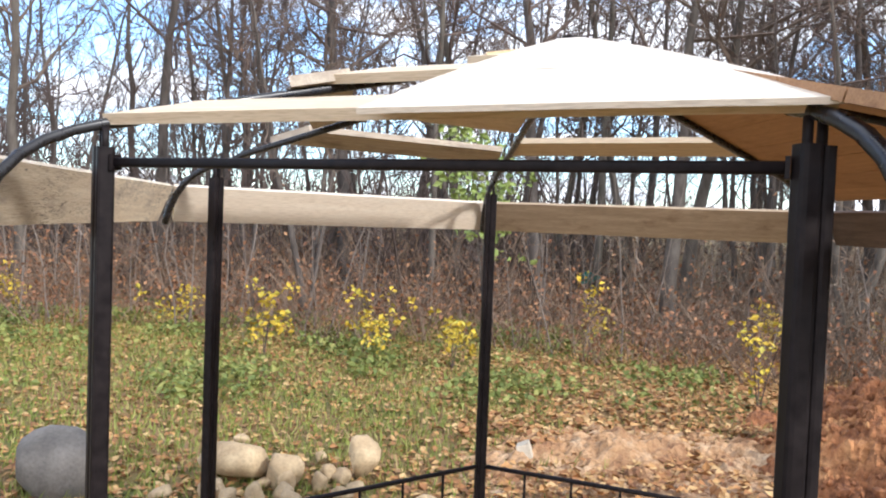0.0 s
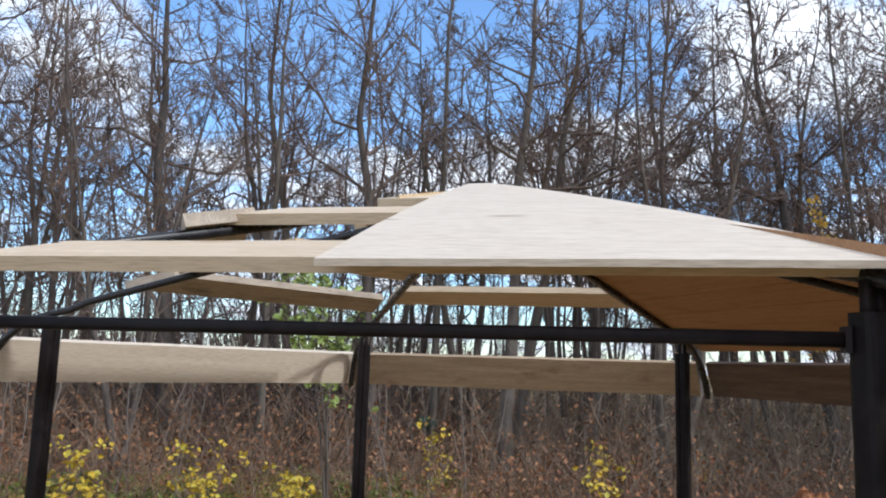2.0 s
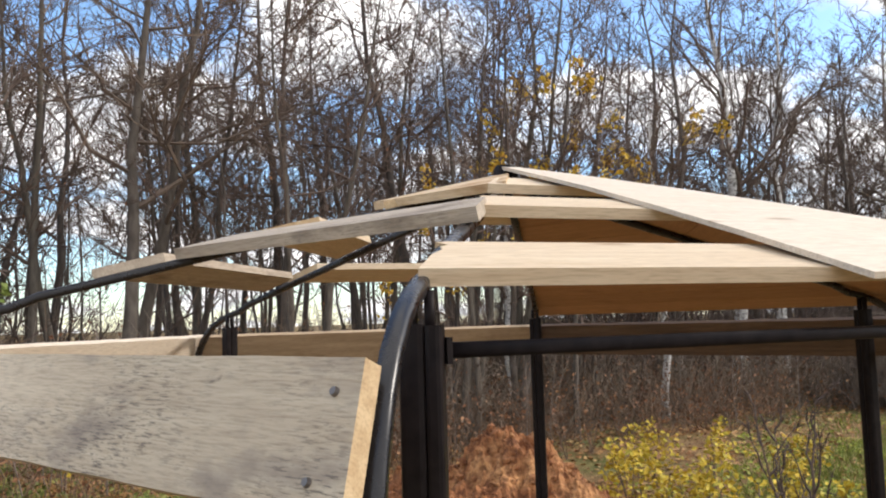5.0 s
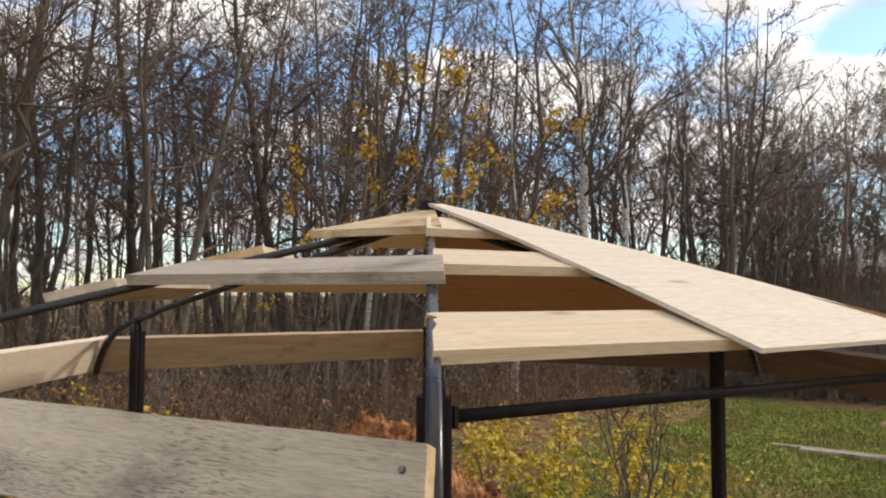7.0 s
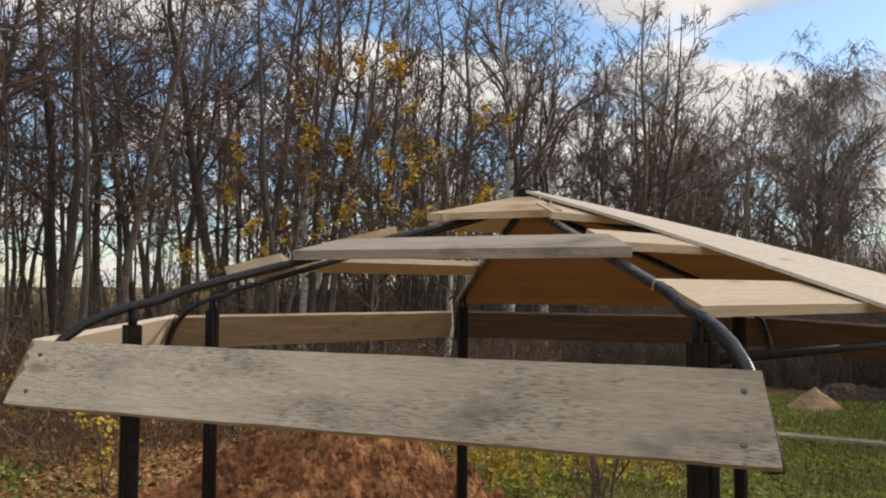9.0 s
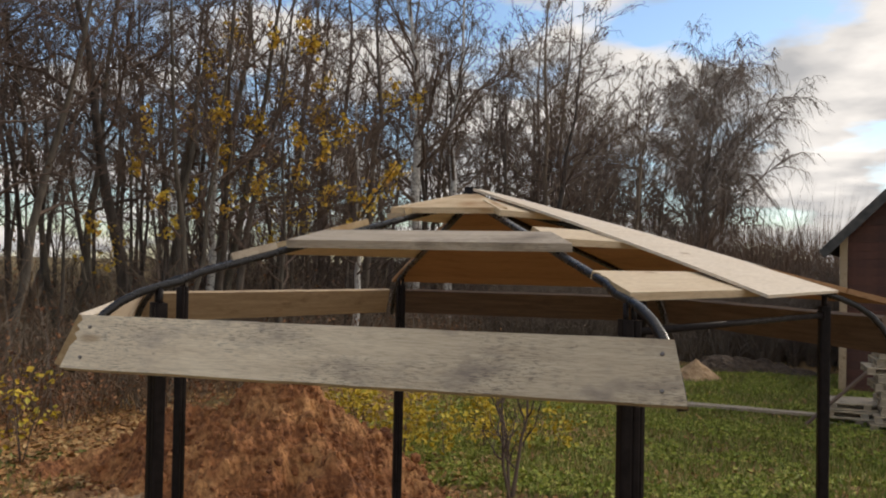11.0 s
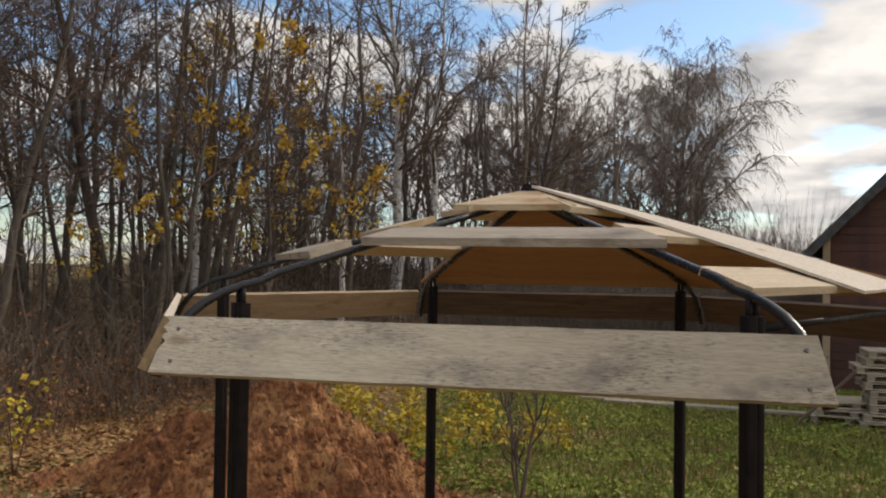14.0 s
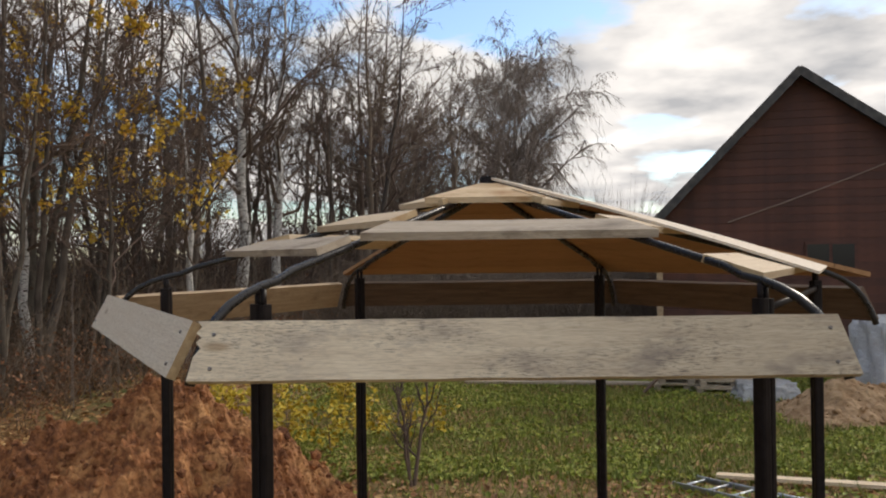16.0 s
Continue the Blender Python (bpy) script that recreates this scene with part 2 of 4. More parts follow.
NEEDLE = leafy("light green leaves", [(0.0, (0.16, 0.23, 0.05)), (1.0, (0.34, 0.41, 0.11))])

# ground: litter, grass and bare clay, each in its own stretch
GROUND, n, l, b = mat("autumn ground", (0.2, 0.15, 0.08), 0.95)
g1 = noise_at(n, l, 0.55, 5)
g2 = noise_at(n, l, 9, 6)
g3 = noise_at(n, l, 42, 4)
lit = ramp(n, [(0.3, (0.11, 0.06, 0.025)), (0.5, (0.26, 0.155, 0.06)), (0.7, (0.40, 0.26, 0.12))])
l.new(g3.outputs["Fac"], lit.inputs["Fac"])
gr = ramp(n, [(0.3, (0.06, 0.07, 0.015)), (0.55, (0.13, 0.15, 0.03)), (0.75, (0.24, 0.19, 0.07))])
l.new(g2.outputs["Fac"], gr.inputs["Fac"])
msk = ramp(n, [(0.36, (0, 0, 0)), (0.52, (1, 1, 1))])
l.new(g1.outputs["Fac"], msk.inputs["Fac"])
gc = blend(n, l, gr.outputs["Color"], lit.outputs["Color"], msk.outputs["Color"])
ca = n.new("ShaderNodeAttribute")
ca.attribute_name = "soil"
so = ramp(n, [(0.3, (0.30, 0.17, 0.09)), (0.55, (0.48, 0.31, 0.18)), (0.75, (0.60, 0.44, 0.29))])
l.new(g2.outputs["Fac"], so.inputs["Fac"])
mm = n.new("ShaderNodeMath")
mm.operation = "MULTIPLY_ADD"
l.new(g2.outputs["Fac"], mm.inputs[0])
mm.inputs[1].default_value = 1.2
l.new(ca.outputs["Fac"], mm.inputs[2])
sm = ramp(n, [(0.95, (0, 0, 0)), (1.25, (1, 1, 1))])
l.new(mm.outputs["Value"], sm.inputs["Fac"])
gc = blend(n, l, gc, so.outputs["Color"], sm.outputs["Color"])
l.new(gc, b.inputs["Base Color"])
bump(n, l, b, g3.outputs["Fac"], 0.9, 0.05)

CLAY, n, l, b = mat("red clay soil", (0.3, 0.15, 0.08), 0.95)
z1, z2 = noise_at(n, l, 2.2, 7), noise_at(n, l, 16, 6)
c1 = ramp(n, [(0.32, (0.15, 0.056, 0.024)), (0.5, (0.36, 0.150, 0.058)), (0.66, (0.56, 0.29, 0.12))])
l.new(z1.outputs["Fac"], c1.inputs["Fac"])
c2 = ramp(n, [(0.38, (0.42, 0.36, 0.34)), (0.56, (1, 1, 1))])
l.new(z2.outputs["Fac"], c2.inputs["Fac"])
l.new(blend(n, l, c1.outputs["Color"], c2.outputs["Color"], 0.9, "MULTIPLY"), b.inputs["Base Color"])
bump(n, l, b, z2.outputs["Fac"], 1.0, 0.05)

SAND, n, l, b = mat("tan sand heap", (0.4, 0.28, 0.17), 0.95)
z1 = noise_at(n, l, 5, 7)
c1 = ramp(n, [(0.3, (0.24, 0.14, 0.07)), (0.7, (0.50, 0.34, 0.20))])
l.new(z1.outputs["Fac"], c1.inputs["Fac"])
l.new(c1.outputs["Color"], b.inputs["Base Color"])
bump(n, l, b, z1.outputs["Fac"], 1.0, 0.05)


TROD, n, l, b = mat("trodden sandy clay", (0.45, 0.3, 0.18), 0.95)
z1, z2 = noise_at(n, l, 3.2, 7), noise_at(n, l, 24, 5)
c1 = ramp(n, [(0.32, (0.27, 0.13, 0.06)), (0.5, (0.47, 0.28, 0.14)), (0.68, (0.62, 0.44, 0.27))])
l.new(z1.outputs["Fac"], c1.inputs["Fac"])
c2 = ramp(n, [(0.35, (0.6, 0.55, 0.52)), (0.58, (1, 1, 1))])
l.new(z2.outputs["Fac"], c2.inputs["Fac"])
l.new(blend(n, l, c1.outputs["Color"], c2.outputs["Color"], 0.8, "MULTIPLY"), b.inputs["Base Color"])
bump(n, l, b, z2.outputs["Fac"], 1.0, 0.05)


def stone_mat(name, dark, light):
    m, n, l, b = mat(name, light, 0.85)
    a, d = noise_at(n, l, 3, 6), noise_at(n, l, 40, 4)
    c = ramp(n, [(0.3, dark), (0.7, light)])
    l.new(a.outputs["Fac"], c.inputs["Fac"])
    e = ramp(n, [(0.3, (0.7, 0.7, 0.7)), (0.6, (1, 1, 1))])
    l.new(d.outputs["Fac"], e.inputs["Fac"])
    l.new(blend(n, l, c.outputs["Color"], e.outputs["Color"], 0.8, "MULTIPLY"), b.inputs["Base Color"])
    bump(n, l, b, d.outputs["Fac"], 0.5, 0.01)
    return m


GREYSTONE = stone_mat("grey granite", (0.10, 0.088, 0.076), (0.25, 0.222, 0.192))
PALESTONE = stone_mat("pale cast block", (0.48, 0.41, 0.31), (0.68, 0.60, 0.48))
TANSTONE = stone_mat("tan fieldstone", (0.31, 0.21, 0.11), (0.60, 0.46, 0.28))

SIDING, n, l, b = mat("red brown stained siding", (0.10, 0.04, 0.03), 0.7)
z1 = noise_at(n, l, 2.2, 5, (1, 0.5, 4))
c1 = ramp(n, [(0.3, (0.060, 0.024, 0.018)), (0.7, (0.135, 0.055, 0.038))])
l.new(z1.outputs["Fac"], c1.inputs["Fac"])
oi = n.new("ShaderNodeObjectInfo")
tn = ramp(n, [(0.0, (0.75, 0.75, 0.78)), (1.0, (1.1, 1.0, 0.95))])
l.new(oi.outputs["Random"], tn.inputs["Fac"])
l.new(blend(n, l, c1.outputs["Color"], tn.outputs["Color"], 1.0, "MULTIPLY"), b.inputs["Base Color"])
bump(n, l, b, z1.outputs["Fac"], 0.3, 0.01)
ROOFING, n, l, b = mat("dark roofing felt", (0.06, 0.06, 0.06), 0.8)
z1 = noise_at(n, l, 6, 5)
c1 = ramp(n, [(0.3, (0.04, 0.04, 0.042)), (0.7, (0.10, 0.095, 0.09))])
l.new(z1.outputs["Fac"], c1.inputs["Fac"])
l.new(c1.outputs["Color"], b.inputs["Base Color"])
GLASS, n, l, b = mat("dark window glass", (0.025, 0.025, 0.027), 0.12)
b.inputs["Specular IOR Level"].default_value = 0.25
DARKSOIL, n, l, b = mat("dark turned soil", (0.06, 0.042, 0.03), 0.95)
z1 = noise_at(n, l, 7, 6)
c1 = ramp(n, [(0.3, (0.03, 0.02, 0.014)), (0.7, (0.11, 0.075, 0.05))])
l.new(z1.outputs["Fac"], c1.inputs["Fac"])
l.new(c1.outputs["Color"], b.inputs["Base Color"])
PLASTIC, n, l, b = mat("milky plastic film", (0.72, 0.74, 0.78), 0.25)
b.inputs["Transmission Weight"].default_value = 0.35
z1 = noise_at(n, l, 8, 5)
bump(n, l, b, z1.outputs["Fac"], 0.8, 0.05)
WIRE, n, l, b = mat("grey cable", (0.30, 0.22, 0.18), 0.6)
TEAL, n, l, b = mat("teal tarp", (0.02, 0.16, 0.13), 0.5)


# ---- mesh helpers ----
def link_mesh(name, verts, faces, material, parent=None, smooth=False):
    me = bpy.data.meshes.new(name)
    me.from_pydata(verts, [], faces)
    me.materials.append(material)
    if smooth:
        me.polygons.foreach_set("use_smooth", [True] * len(me.polygons))
    me.update()
    ob = new(name, me)
    if parent is not None:
        ob.parent = parent
    return ob


def part(name, bm, material, parent=None, label="", m=None, smooth=False):
    me = bpy.data.meshes.new(name)
    bmesh.ops.recalc_face_normals(bm, faces=bm.faces)
    bm.to_mesh(me)
    bm.free()
    me.materials.append(material)
    if smooth:
        me.polygons.foreach_set("use_smooth", [True] * len(me.polygons))
    ob = new(name, me)
    if parent is not None:
        ob.parent = parent
    if m is not None:
        ob.matrix_local = m
    return tagged(ob, label)


def prism(outline, low, high, bevel=0.003, rough=0.0, rng=None):
    """A flat piece: a 2D outline lifted from low to high, its edges eased; rough makes its rim uneven."""
    bm = bmesh.new()
    pts = []
    for (a, c) in zip(outline, outline[1:] + outline[:1]):
        steps = 1 if rough == 0 else max(1, int(math.hypot(c[0] - a[0], c[1] - a[1]) / 0.09))
        for k in range(steps):
            u = k / steps
            x, y = a[0] + (c[0] - a[0]) * u, a[1] + (c[1] - a[1]) * u
            if rough and k:
                x += rng.uniform(-rough, rough) * 0.3
                y += rng.uniform(-rough, rough)
            pts.append((x, y))
    lower = [bm.verts.new((x, y, low)) for x, y in pts]
    upper = [bm.verts.new((x, y, high)) for x, y in pts]
    bm.faces.new(upper)
    bm.faces.new(lower[::-1])
    for i in range(len(pts)):
        j = (i + 1) % len(pts)
        bm.faces.new((lower[i], lower[j], upper[j], upper[i]))
    if bevel:
        sharp = [e for e in bm.edges if len(e.link_faces) == 2 and e.calc_face_angle(0) > 0.5]
        bmesh.ops.bevel(bm, geom=sharp, offset=bevel, segments=1, affect="EDGES")
    return bm


def box(sx, sy, sz, bevel=0.004):
    return prism([(-sx / 2, -sy / 2), (sx / 2, -sy / 2), (sx / 2, sy / 2), (-sx / 2, sy / 2)], -sz / 2, sz / 2, bevel)


def sweep(points, wide, high, side, round_=0.3):
    """A rounded rectangular tube along points; side: its level sideways direction."""
    bm = bmesh.new()
    side = Vector(side).normalized()
    rings = []
    pts = [Vector(p) for p in points]
    for i, p in enumerate(pts):
        d = (pts[min(i + 1, len(pts) - 1)] - pts[max(i - 1, 0)]).normalized()
        up = side.cross(d).normalized()
        ring = []
        for cx, cy in ((1, 1), (-1, 1), (-1, -1), (1, -1)):
            for q in range(3):
                a = math.atan2(cy, cx) + radians(-45 + 45 * q)
                r = min(wide, high) * round_
                x = cx * (wide / 2 - r) + r * math.cos(a)
                y = cy * (high / 2 - r) + r * math.sin(a)
                ring.append(bm.verts.new(p + side * x + up * y))
        rings.append(ring)
    for r1, r2 in zip(rings, rings[1:]):
        for k in range(12):
            bm.faces.new((r1[k], r1[(k + 1) % 12], r2[(k + 1) % 12], r2[k]))
    bm.faces.new(rings[0][::-1])
    bm.faces.new(rings[-1])
    return bm


class Soup:
    """Gathers tubes, cones and leaves into one mesh."""

    def __init__(self):
        self.v, self.f, self.n = [], [], 0

    def _add(self, v, f):
        self.v.append(v)
        self.f.extend((f + self.n).tolist())
        self.n += len(v)

    def tube(self, pts, radii, sides):
        pts = np.asarray(pts, float)
        d = np.gradient(pts, axis=0)
        d /= np.linalg.norm(d, axis=1)[:, None] + 1e-9
        ref = np.where(np.abs(d[:, 2:3]) > 0.9, np.array([[1.0, 0, 0]]), np.array([[0, 0, 1.0]]))
        a = np.cross(d, ref)
        a /= np.linalg.norm(a, axis=1)[:, None] + 1e-9
        c = np.cross(d, a)
        t = np.arange(sides) * 2 * np.pi / sides
        ring = pts[:, None] + np.asarray(radii)[:, None, None] * (a[:, None] * np.cos(t)[None, :, None] + c[:, None] * np.sin(t)[None, :, None])
        k, s = np.meshgrid(np.arange(len(pts) - 1), np.arange(sides), indexing="ij")
        q = (s + 1) % sides
        f = np.stack([k * sides + s, k * sides + q, (k + 1) * sides + q, (k + 1) * sides + s], -1).reshape(-1, 4)
        self._add(ring.reshape(-1, 3), f)

    def cones(self, p0, p1, r):
        p0, p1 = np.asarray(p0, float), np.asarray(p1, float)
        d = p1 - p0
        a = np.cross(d, np.array([0.31, 0.52, 0.8]))
        a /= np.linalg.norm(a, axis=1)[:, None] + 1e-9
        c = np.cross(d, a)
        c /= np.linalg.norm(c, axis=1)[:, None] + 1e-9
        r = np.broadcast_to(np.asarray(r, float), (len(p0),))[:, None]
        vs = [p0 + r * (a * math.cos(t) + c * math.sin(t)) for t in (0, 2.094, 4.189)] + [p1]
        v = np.stack(vs, 1).reshape(-1, 3)
        o = np.arange(len(p0))[:, None, None] * 4
        f = (o + np.array([[0, 1, 3], [1, 2, 3], [2, 0, 3]])[None]).reshape(-1, 3)
        self._add(v, f)

    def leaves(self, at, size, rng, flat=0.0, tall=1.0):
        """Small pointed leaves, folded along the rib. flat: 1 lies on the ground."""
        at = np.asarray(at, float)
        k = len(at)
        u = rng.normal(size=(k, 3))
        u[:, 2] *= 1 - flat
        u /= np.linalg.norm(u, axis=1)[:, None] + 1e-9
        w = rng.normal(size=(k, 3)) * (1 - flat * 0.75) + np.array([0, 0, flat * 2.0])
        w = np.cross(u, np.cross(w, u))
        w /= np.linalg.norm(w, axis=1)[:, None] + 1e-9
        s = np.cross(w, u)
        z = (np.asarray(size) * rng.uniform(0.6, 1.3, k))[:, None]
        a, tip = at - u * z * 0.5 * tall, at + u * z * 0.5 * tall
        l_, r_ = at + s * z * 0.36 + w * z * 0.14, at - s * z * 0.36 + w * z * 0.14
        v = np.stack([a, l_, tip, r_], 1).reshape(-1, 3)
        o = np.arange(k)[:, None, None] * 4
        f = (o + np.array([[0, 1, 2], [0, 2, 3]])[None]).reshape(-1, 3)
        self._add(v, f)

    def blades(self, at, high, rng, wide=0.006):
        at = np.asarray(at, float)
        k = len(at)
        t = rng.uniform(0, 6.283, k)
        s = np.stack([np.cos(t), np.sin(t), 0 * t], 1) * wide
        lean = np.stack([rng.normal(0, 0.35, k), rng.normal(0, 0.35, k), np.ones(k)], 1)
        h = (np.asarray(high) * rng.uniform(0.5, 1.3, k))[:, None]
        v = np.stack([at - s, at + s, at + lean * h], 1).reshape(-1, 3)
        f = (np.arange(k)[:, None] * 3 + np.arange(3)[None])
        self._add(v, f)

    def make(self, name, material, parent=None, smooth=False):
        return link_mesh(name, np.concatenate(self.v).tolist(), self.f, material, parent, smooth)


# ---- ground ----
def soil_amount(x, y):
    """How bare the ground is: clay trodden out round the gazebo and the heap."""
    return max(0.0, 1 - math.hypot((x - 2.6) / 3.4, (y - 2.6) / 2.6)) + 0.5 * max(0.0, 1 - math.hypot(x / 2.0, y / 2.0)) + 0.5 * max(0.0, 1 - math.hypot((x - 9.5) / 2, (y + 6) / 2))


def ground_z(x, y):
    z = -0.12 - 0.065 * min(max(x - 1.5, 0), 7.0)
    z += 0.05 * noise.noise(Vector((x * 0.35, y * 0.35, 0.3))) + 0.02 * noise.noise(Vector((x * 1.7, y * 1.7, 5.3)))
    return z


def build_ground():
    ax = [-900, -300, -120, -60] + [-30 + 1.5 * k for k in range(10)] + [-15 + 0.35 * k for k in range(100)] + [20 + 1.5 * k for k in range(21)] + [60, 120, 300, 900]
    ay = ax
    verts = [(x, y, ground_z(x, y)) for y in ay for x in ax]
    w = len(ax)
    faces = [(j * w + i, j * w + i + 1, (j + 1) * w + i + 1, (j + 1) * w + i) for j in range(len(ay) - 1) for i in range(w - 1)]
    ob = link_mesh("ground", verts, faces, GROUND, smooth=True)
    at = ob.data.attributes.new("soil", "FLOAT", "POINT")
    at.data.foreach_set("value", [soil_amount(v[0], v[1]) for v in verts])
    tagged(ob, "autumn lawn and bare clay strewn with fallen leaves", "ground", kind="structure")


build_ground()

# ---- the gazebo ----
R = 1.5
RIDGE, FALL = 2.450, 0.2505
C30 = math.cos(radians(30))
SLOPE = FALL / C30
TILT = math.atan(SLOPE)
gazebo = tagged(new("gazebo"), "unfinished hexagonal black steel gazebo with raw pine roof boards", "gazebo")
gazebo.location = (0, 0, -0.12)
BASE = Matrix.Translation((0, 0, 0.12))
wood_rng = random.Random(4)
POSTS = {"A": 150, "B": 210, "C": 90, "D": 270, "E": 30, "F": 330}


def put(name, bm, material, m=Matrix(), label="", smooth=False, parent=None):
    if parent is None:
        return part(name, bm, material, gazebo, label, BASE @ m, smooth)
    return part(name, bm, material, parent, label, m, smooth)


def build_post(angle):
    a = radians(angle)
    m = Matrix.Translation((R * math.cos(a), R * math.sin(a), 0)) @ Matrix.Rotation(a, 4, "Z")
    post = put("post", sweep([(0, -0.010, -0.2), (0, -0.010, 2.0)], 0.043, 0.037, (1, 0, 0), 0.26), IRON, m, "black painted steel post of two tubes")
    put("side_tube", sweep([(0, 0.0188, -0.2), (0, 0.0188, 1.998)], 0.040, 0.0235, (1, 0, 0), 0.30), IRON, Matrix(), "", False, post)
    for s in (-0.011, 0.013):
        put("stub", sweep([(0, s, 1.98), (0, s, 2.045)], 0.016, 0.014, (1, 0, 0)), IRON, Matrix(), "", True, post)


def rib_point(r):
    return RIDGE - FALL * r - 0.014


def build_rib(angle):
    a = radians(angle)
    prof = [(0.05, rib_point(0.05)), (0.5, rib_point(0.5)), (1.0, rib_point(1.0)), (1.36, rib_point(1.36))]
    prof += [(1.43, 2.066), (1.50, 2.052), (1.565, 2.032), (1.625, 2.004), (1.675, 1.968), (1.715, 1.922), (1.745, 1.872), (1.765, 1.825), (1.775, 1.795)]
    put("rib", sweep([(r, 0, z) for r, z in prof], 0.026, 0.025, (0, 1, 0)), GLOSS, Matrix.Rotation(a, 4, "Z"), "bent black steel roof rib", True)


for k, ang in POSTS.items():
    build_post(ang)
    build_rib(ang)
hub = bmesh.new()
bmesh.ops.create_cone(hub, cap_ends=True, segments=12, radius1=0.055, radius2=0.035, depth=0.06)
put("hub", hub, IRON, Matrix.Translation((0, 0, 2.468)), "steel ring joining the ribs")


def between(p, q, wide, high, name, label=""):
    p, q = Vector(p), Vector(q)
    side = (q - p).cross(Vector((0, 0, 1)))
    put(name, sweep([p, q], wide, high, side), IRON, Matrix(), label, True)


def post_at(k, z, inset=0.0):
    a = radians(POSTS[k])
    return Vector(((R - inset) * math.cos(a), (R - inset) * math.sin(a), z))


pb, pd = post_at("B", 1.963), post_at("D", 1.963)
along = (pd - pb).normalized()
between(pb + along * 0.035, pd - along * 0.035, 0.020, 0.022, "tie_bar", "black steel tie bar between two posts")
for p, way in ((pb, 1), (pd, -1)):
    put("bracket", box(0.008, 0.030, 0.036, 0.003), IRON, Matrix.Translation(p + along * 0.036 * way) @ Matrix.Rotation(math.atan2(along.y, along.x), 4, "Z"))
for k1, k2 in (("A", "C"), ("C", "E")):
    p, q = post_at(k1, 0.54), post_at(k2, 0.54)
    u = (q - p).normalized()
    between(p + u * 0.03, q - u * 0.03, 0.022, 0.022, "rail", "thin black steel hand rail")
    between(p + u * 0.03 - Vector((0, 0, 0.5)), q - u * 0.03 - Vector((0, 0, 0.5)), 0.022, 0.022, "rail")
    for i in range(1, 6):
        c = p + (q - p) * (i / 6)
        put("baluster", sweep([c - Vector((0, 0, 0.49)), c - Vector((0, 0, 0.01))], 0.013, 0.013, (1, 0, 0)), IRON)

FACES = {"AB": 180, "BD": 240, "DF": 300, "FE": 0, "EC": 60, "CA": 120}


def face_frame(face):
    """Roof plane: x along the eave, y up the slope from the ridge point (negative), z out."""
    a = radians(FACES[face])
    n_, t_ = Vector((math.cos(a), math.sin(a), 0)), Vector((-math.sin(a), math.cos(a), 0))
    up = -n_ * math.cos(TILT) + Vector((0, 0, math.sin(TILT)))
    out = t_.cross(up)
    m = Matrix((t_, up, out)).transposed().to_4x4()
    m.translation = (0, 0, RIDGE)
    return m


def saw_ends(board, material=None):
    """The two sawn ends of a board show end grain."""
    board.data.materials.append(material or ENDGRAIN)
    for f in board.data.polygons:
        if abs(f.normal.x) > 0.6:
            f.material_index = 1
    return board


def roof_board(face, r_low, wide, thick=0.026, material=None, over=(0.0, 0.0), lift=0.0, name="roof_board", label="", top_over=None, split=False):
    p_low = r_low * C30
    y0 = -p_low / math.cos(TILT)
    y1 = min(y0 + wide, -0.02)
    p1 = -y1 * math.cos(TILT)
    t30 = math.tan(radians(30))
    lo = (-p_low * t30 - over[0], p_low * t30 + over[1])
    top_over = top_over or over
    hi = (-p1 * t30 - top_over[0], p1 * t30 + top_over[1])
    cy = (y0 + y1) / 2
    outline = [(lo[0], y0 - cy), (lo[1], y0 - cy), (hi[1], y1 - cy), (hi[0], y1 - cy)]
    m = face_frame(face) @ Matrix.Translation((0, cy, lift))
    if split:
        jag = [(-0.016, 0.008), (0.010, 0.030), (0.000, 0.045), (0.008, 0.070), (-0.002, 0.110)]
        slant = (lo[0] - hi[0]) / (y1 - y0)
        outline += [(hi[0] + slant * dy + dx, y1 - cy - dy) for dx, dy in jag]
    return saw_ends(put(name, prism(outline, 0.0, thick, 0.003, 0.0012, wood_rng), material or PINE, m, label), material if material in (SHADESHEATH, BATTEN) else None)


def fascia(face, s0, s1, material, label, drop=0.0, tops=None, notched=False):
    p0, p1, z0, z1 = 1.590, 1.520, 1.816, 1.968
    a = radians(FACES[face])
    n_, t_ = Vector((math.cos(a), math.sin(a), 0)), Vector((-math.sin(a), math.cos(a), 0))
    up = n_ * (p1 - p0) + Vector((0, 0, z1 - z0))
    high = up.length
    up.normalize()
    out = t_.cross(up)
    m = Matrix((t_, up, out)).transposed().to_4x4()
    m.translation = n_ * p0 + Vector((0, 0, z0 + drop))
    m = m @ Matrix.Translation((0, high / 2, 0))
    t0, t1 = tops or (s0 + 0.03, s1 - 0.03)
    outline = [(s0, -high / 2), (s1, -high / 2), (t1, high / 2), (t0, high / 2)]
    if notched:
        jag = [(0.45, 0.008), (0.40, 0.014), (0.30, 0.002), (0.22, 0.019), (0.14, 0.006), (0.04, 0.022), (-0.10, 0.006)]
        outline += [(t0 + (s0 - t0) * (0.5 - v) + dx, v * high) for v, dx in jag]
    board = saw_ends(put("fascia_board", prism(outline, -0.026, 0.0, 0.003, 0.0012, wood_rng), material, m, label), SHADEWOOD if material is SHADEWOOD else None)
    for x in (s0 + 0.06, s1 - 0.06):
        for y in (-0.05, 0.045):
            sc = bmesh.new()
            bmesh.ops.create_cone(sc, cap_ends=True, segments=10, radius1=0.006, radius2=0.0045, depth=0.006)
            put("screw", sc, SCREW, Matrix.Translation((x, y, 0.002)), "", False, board)


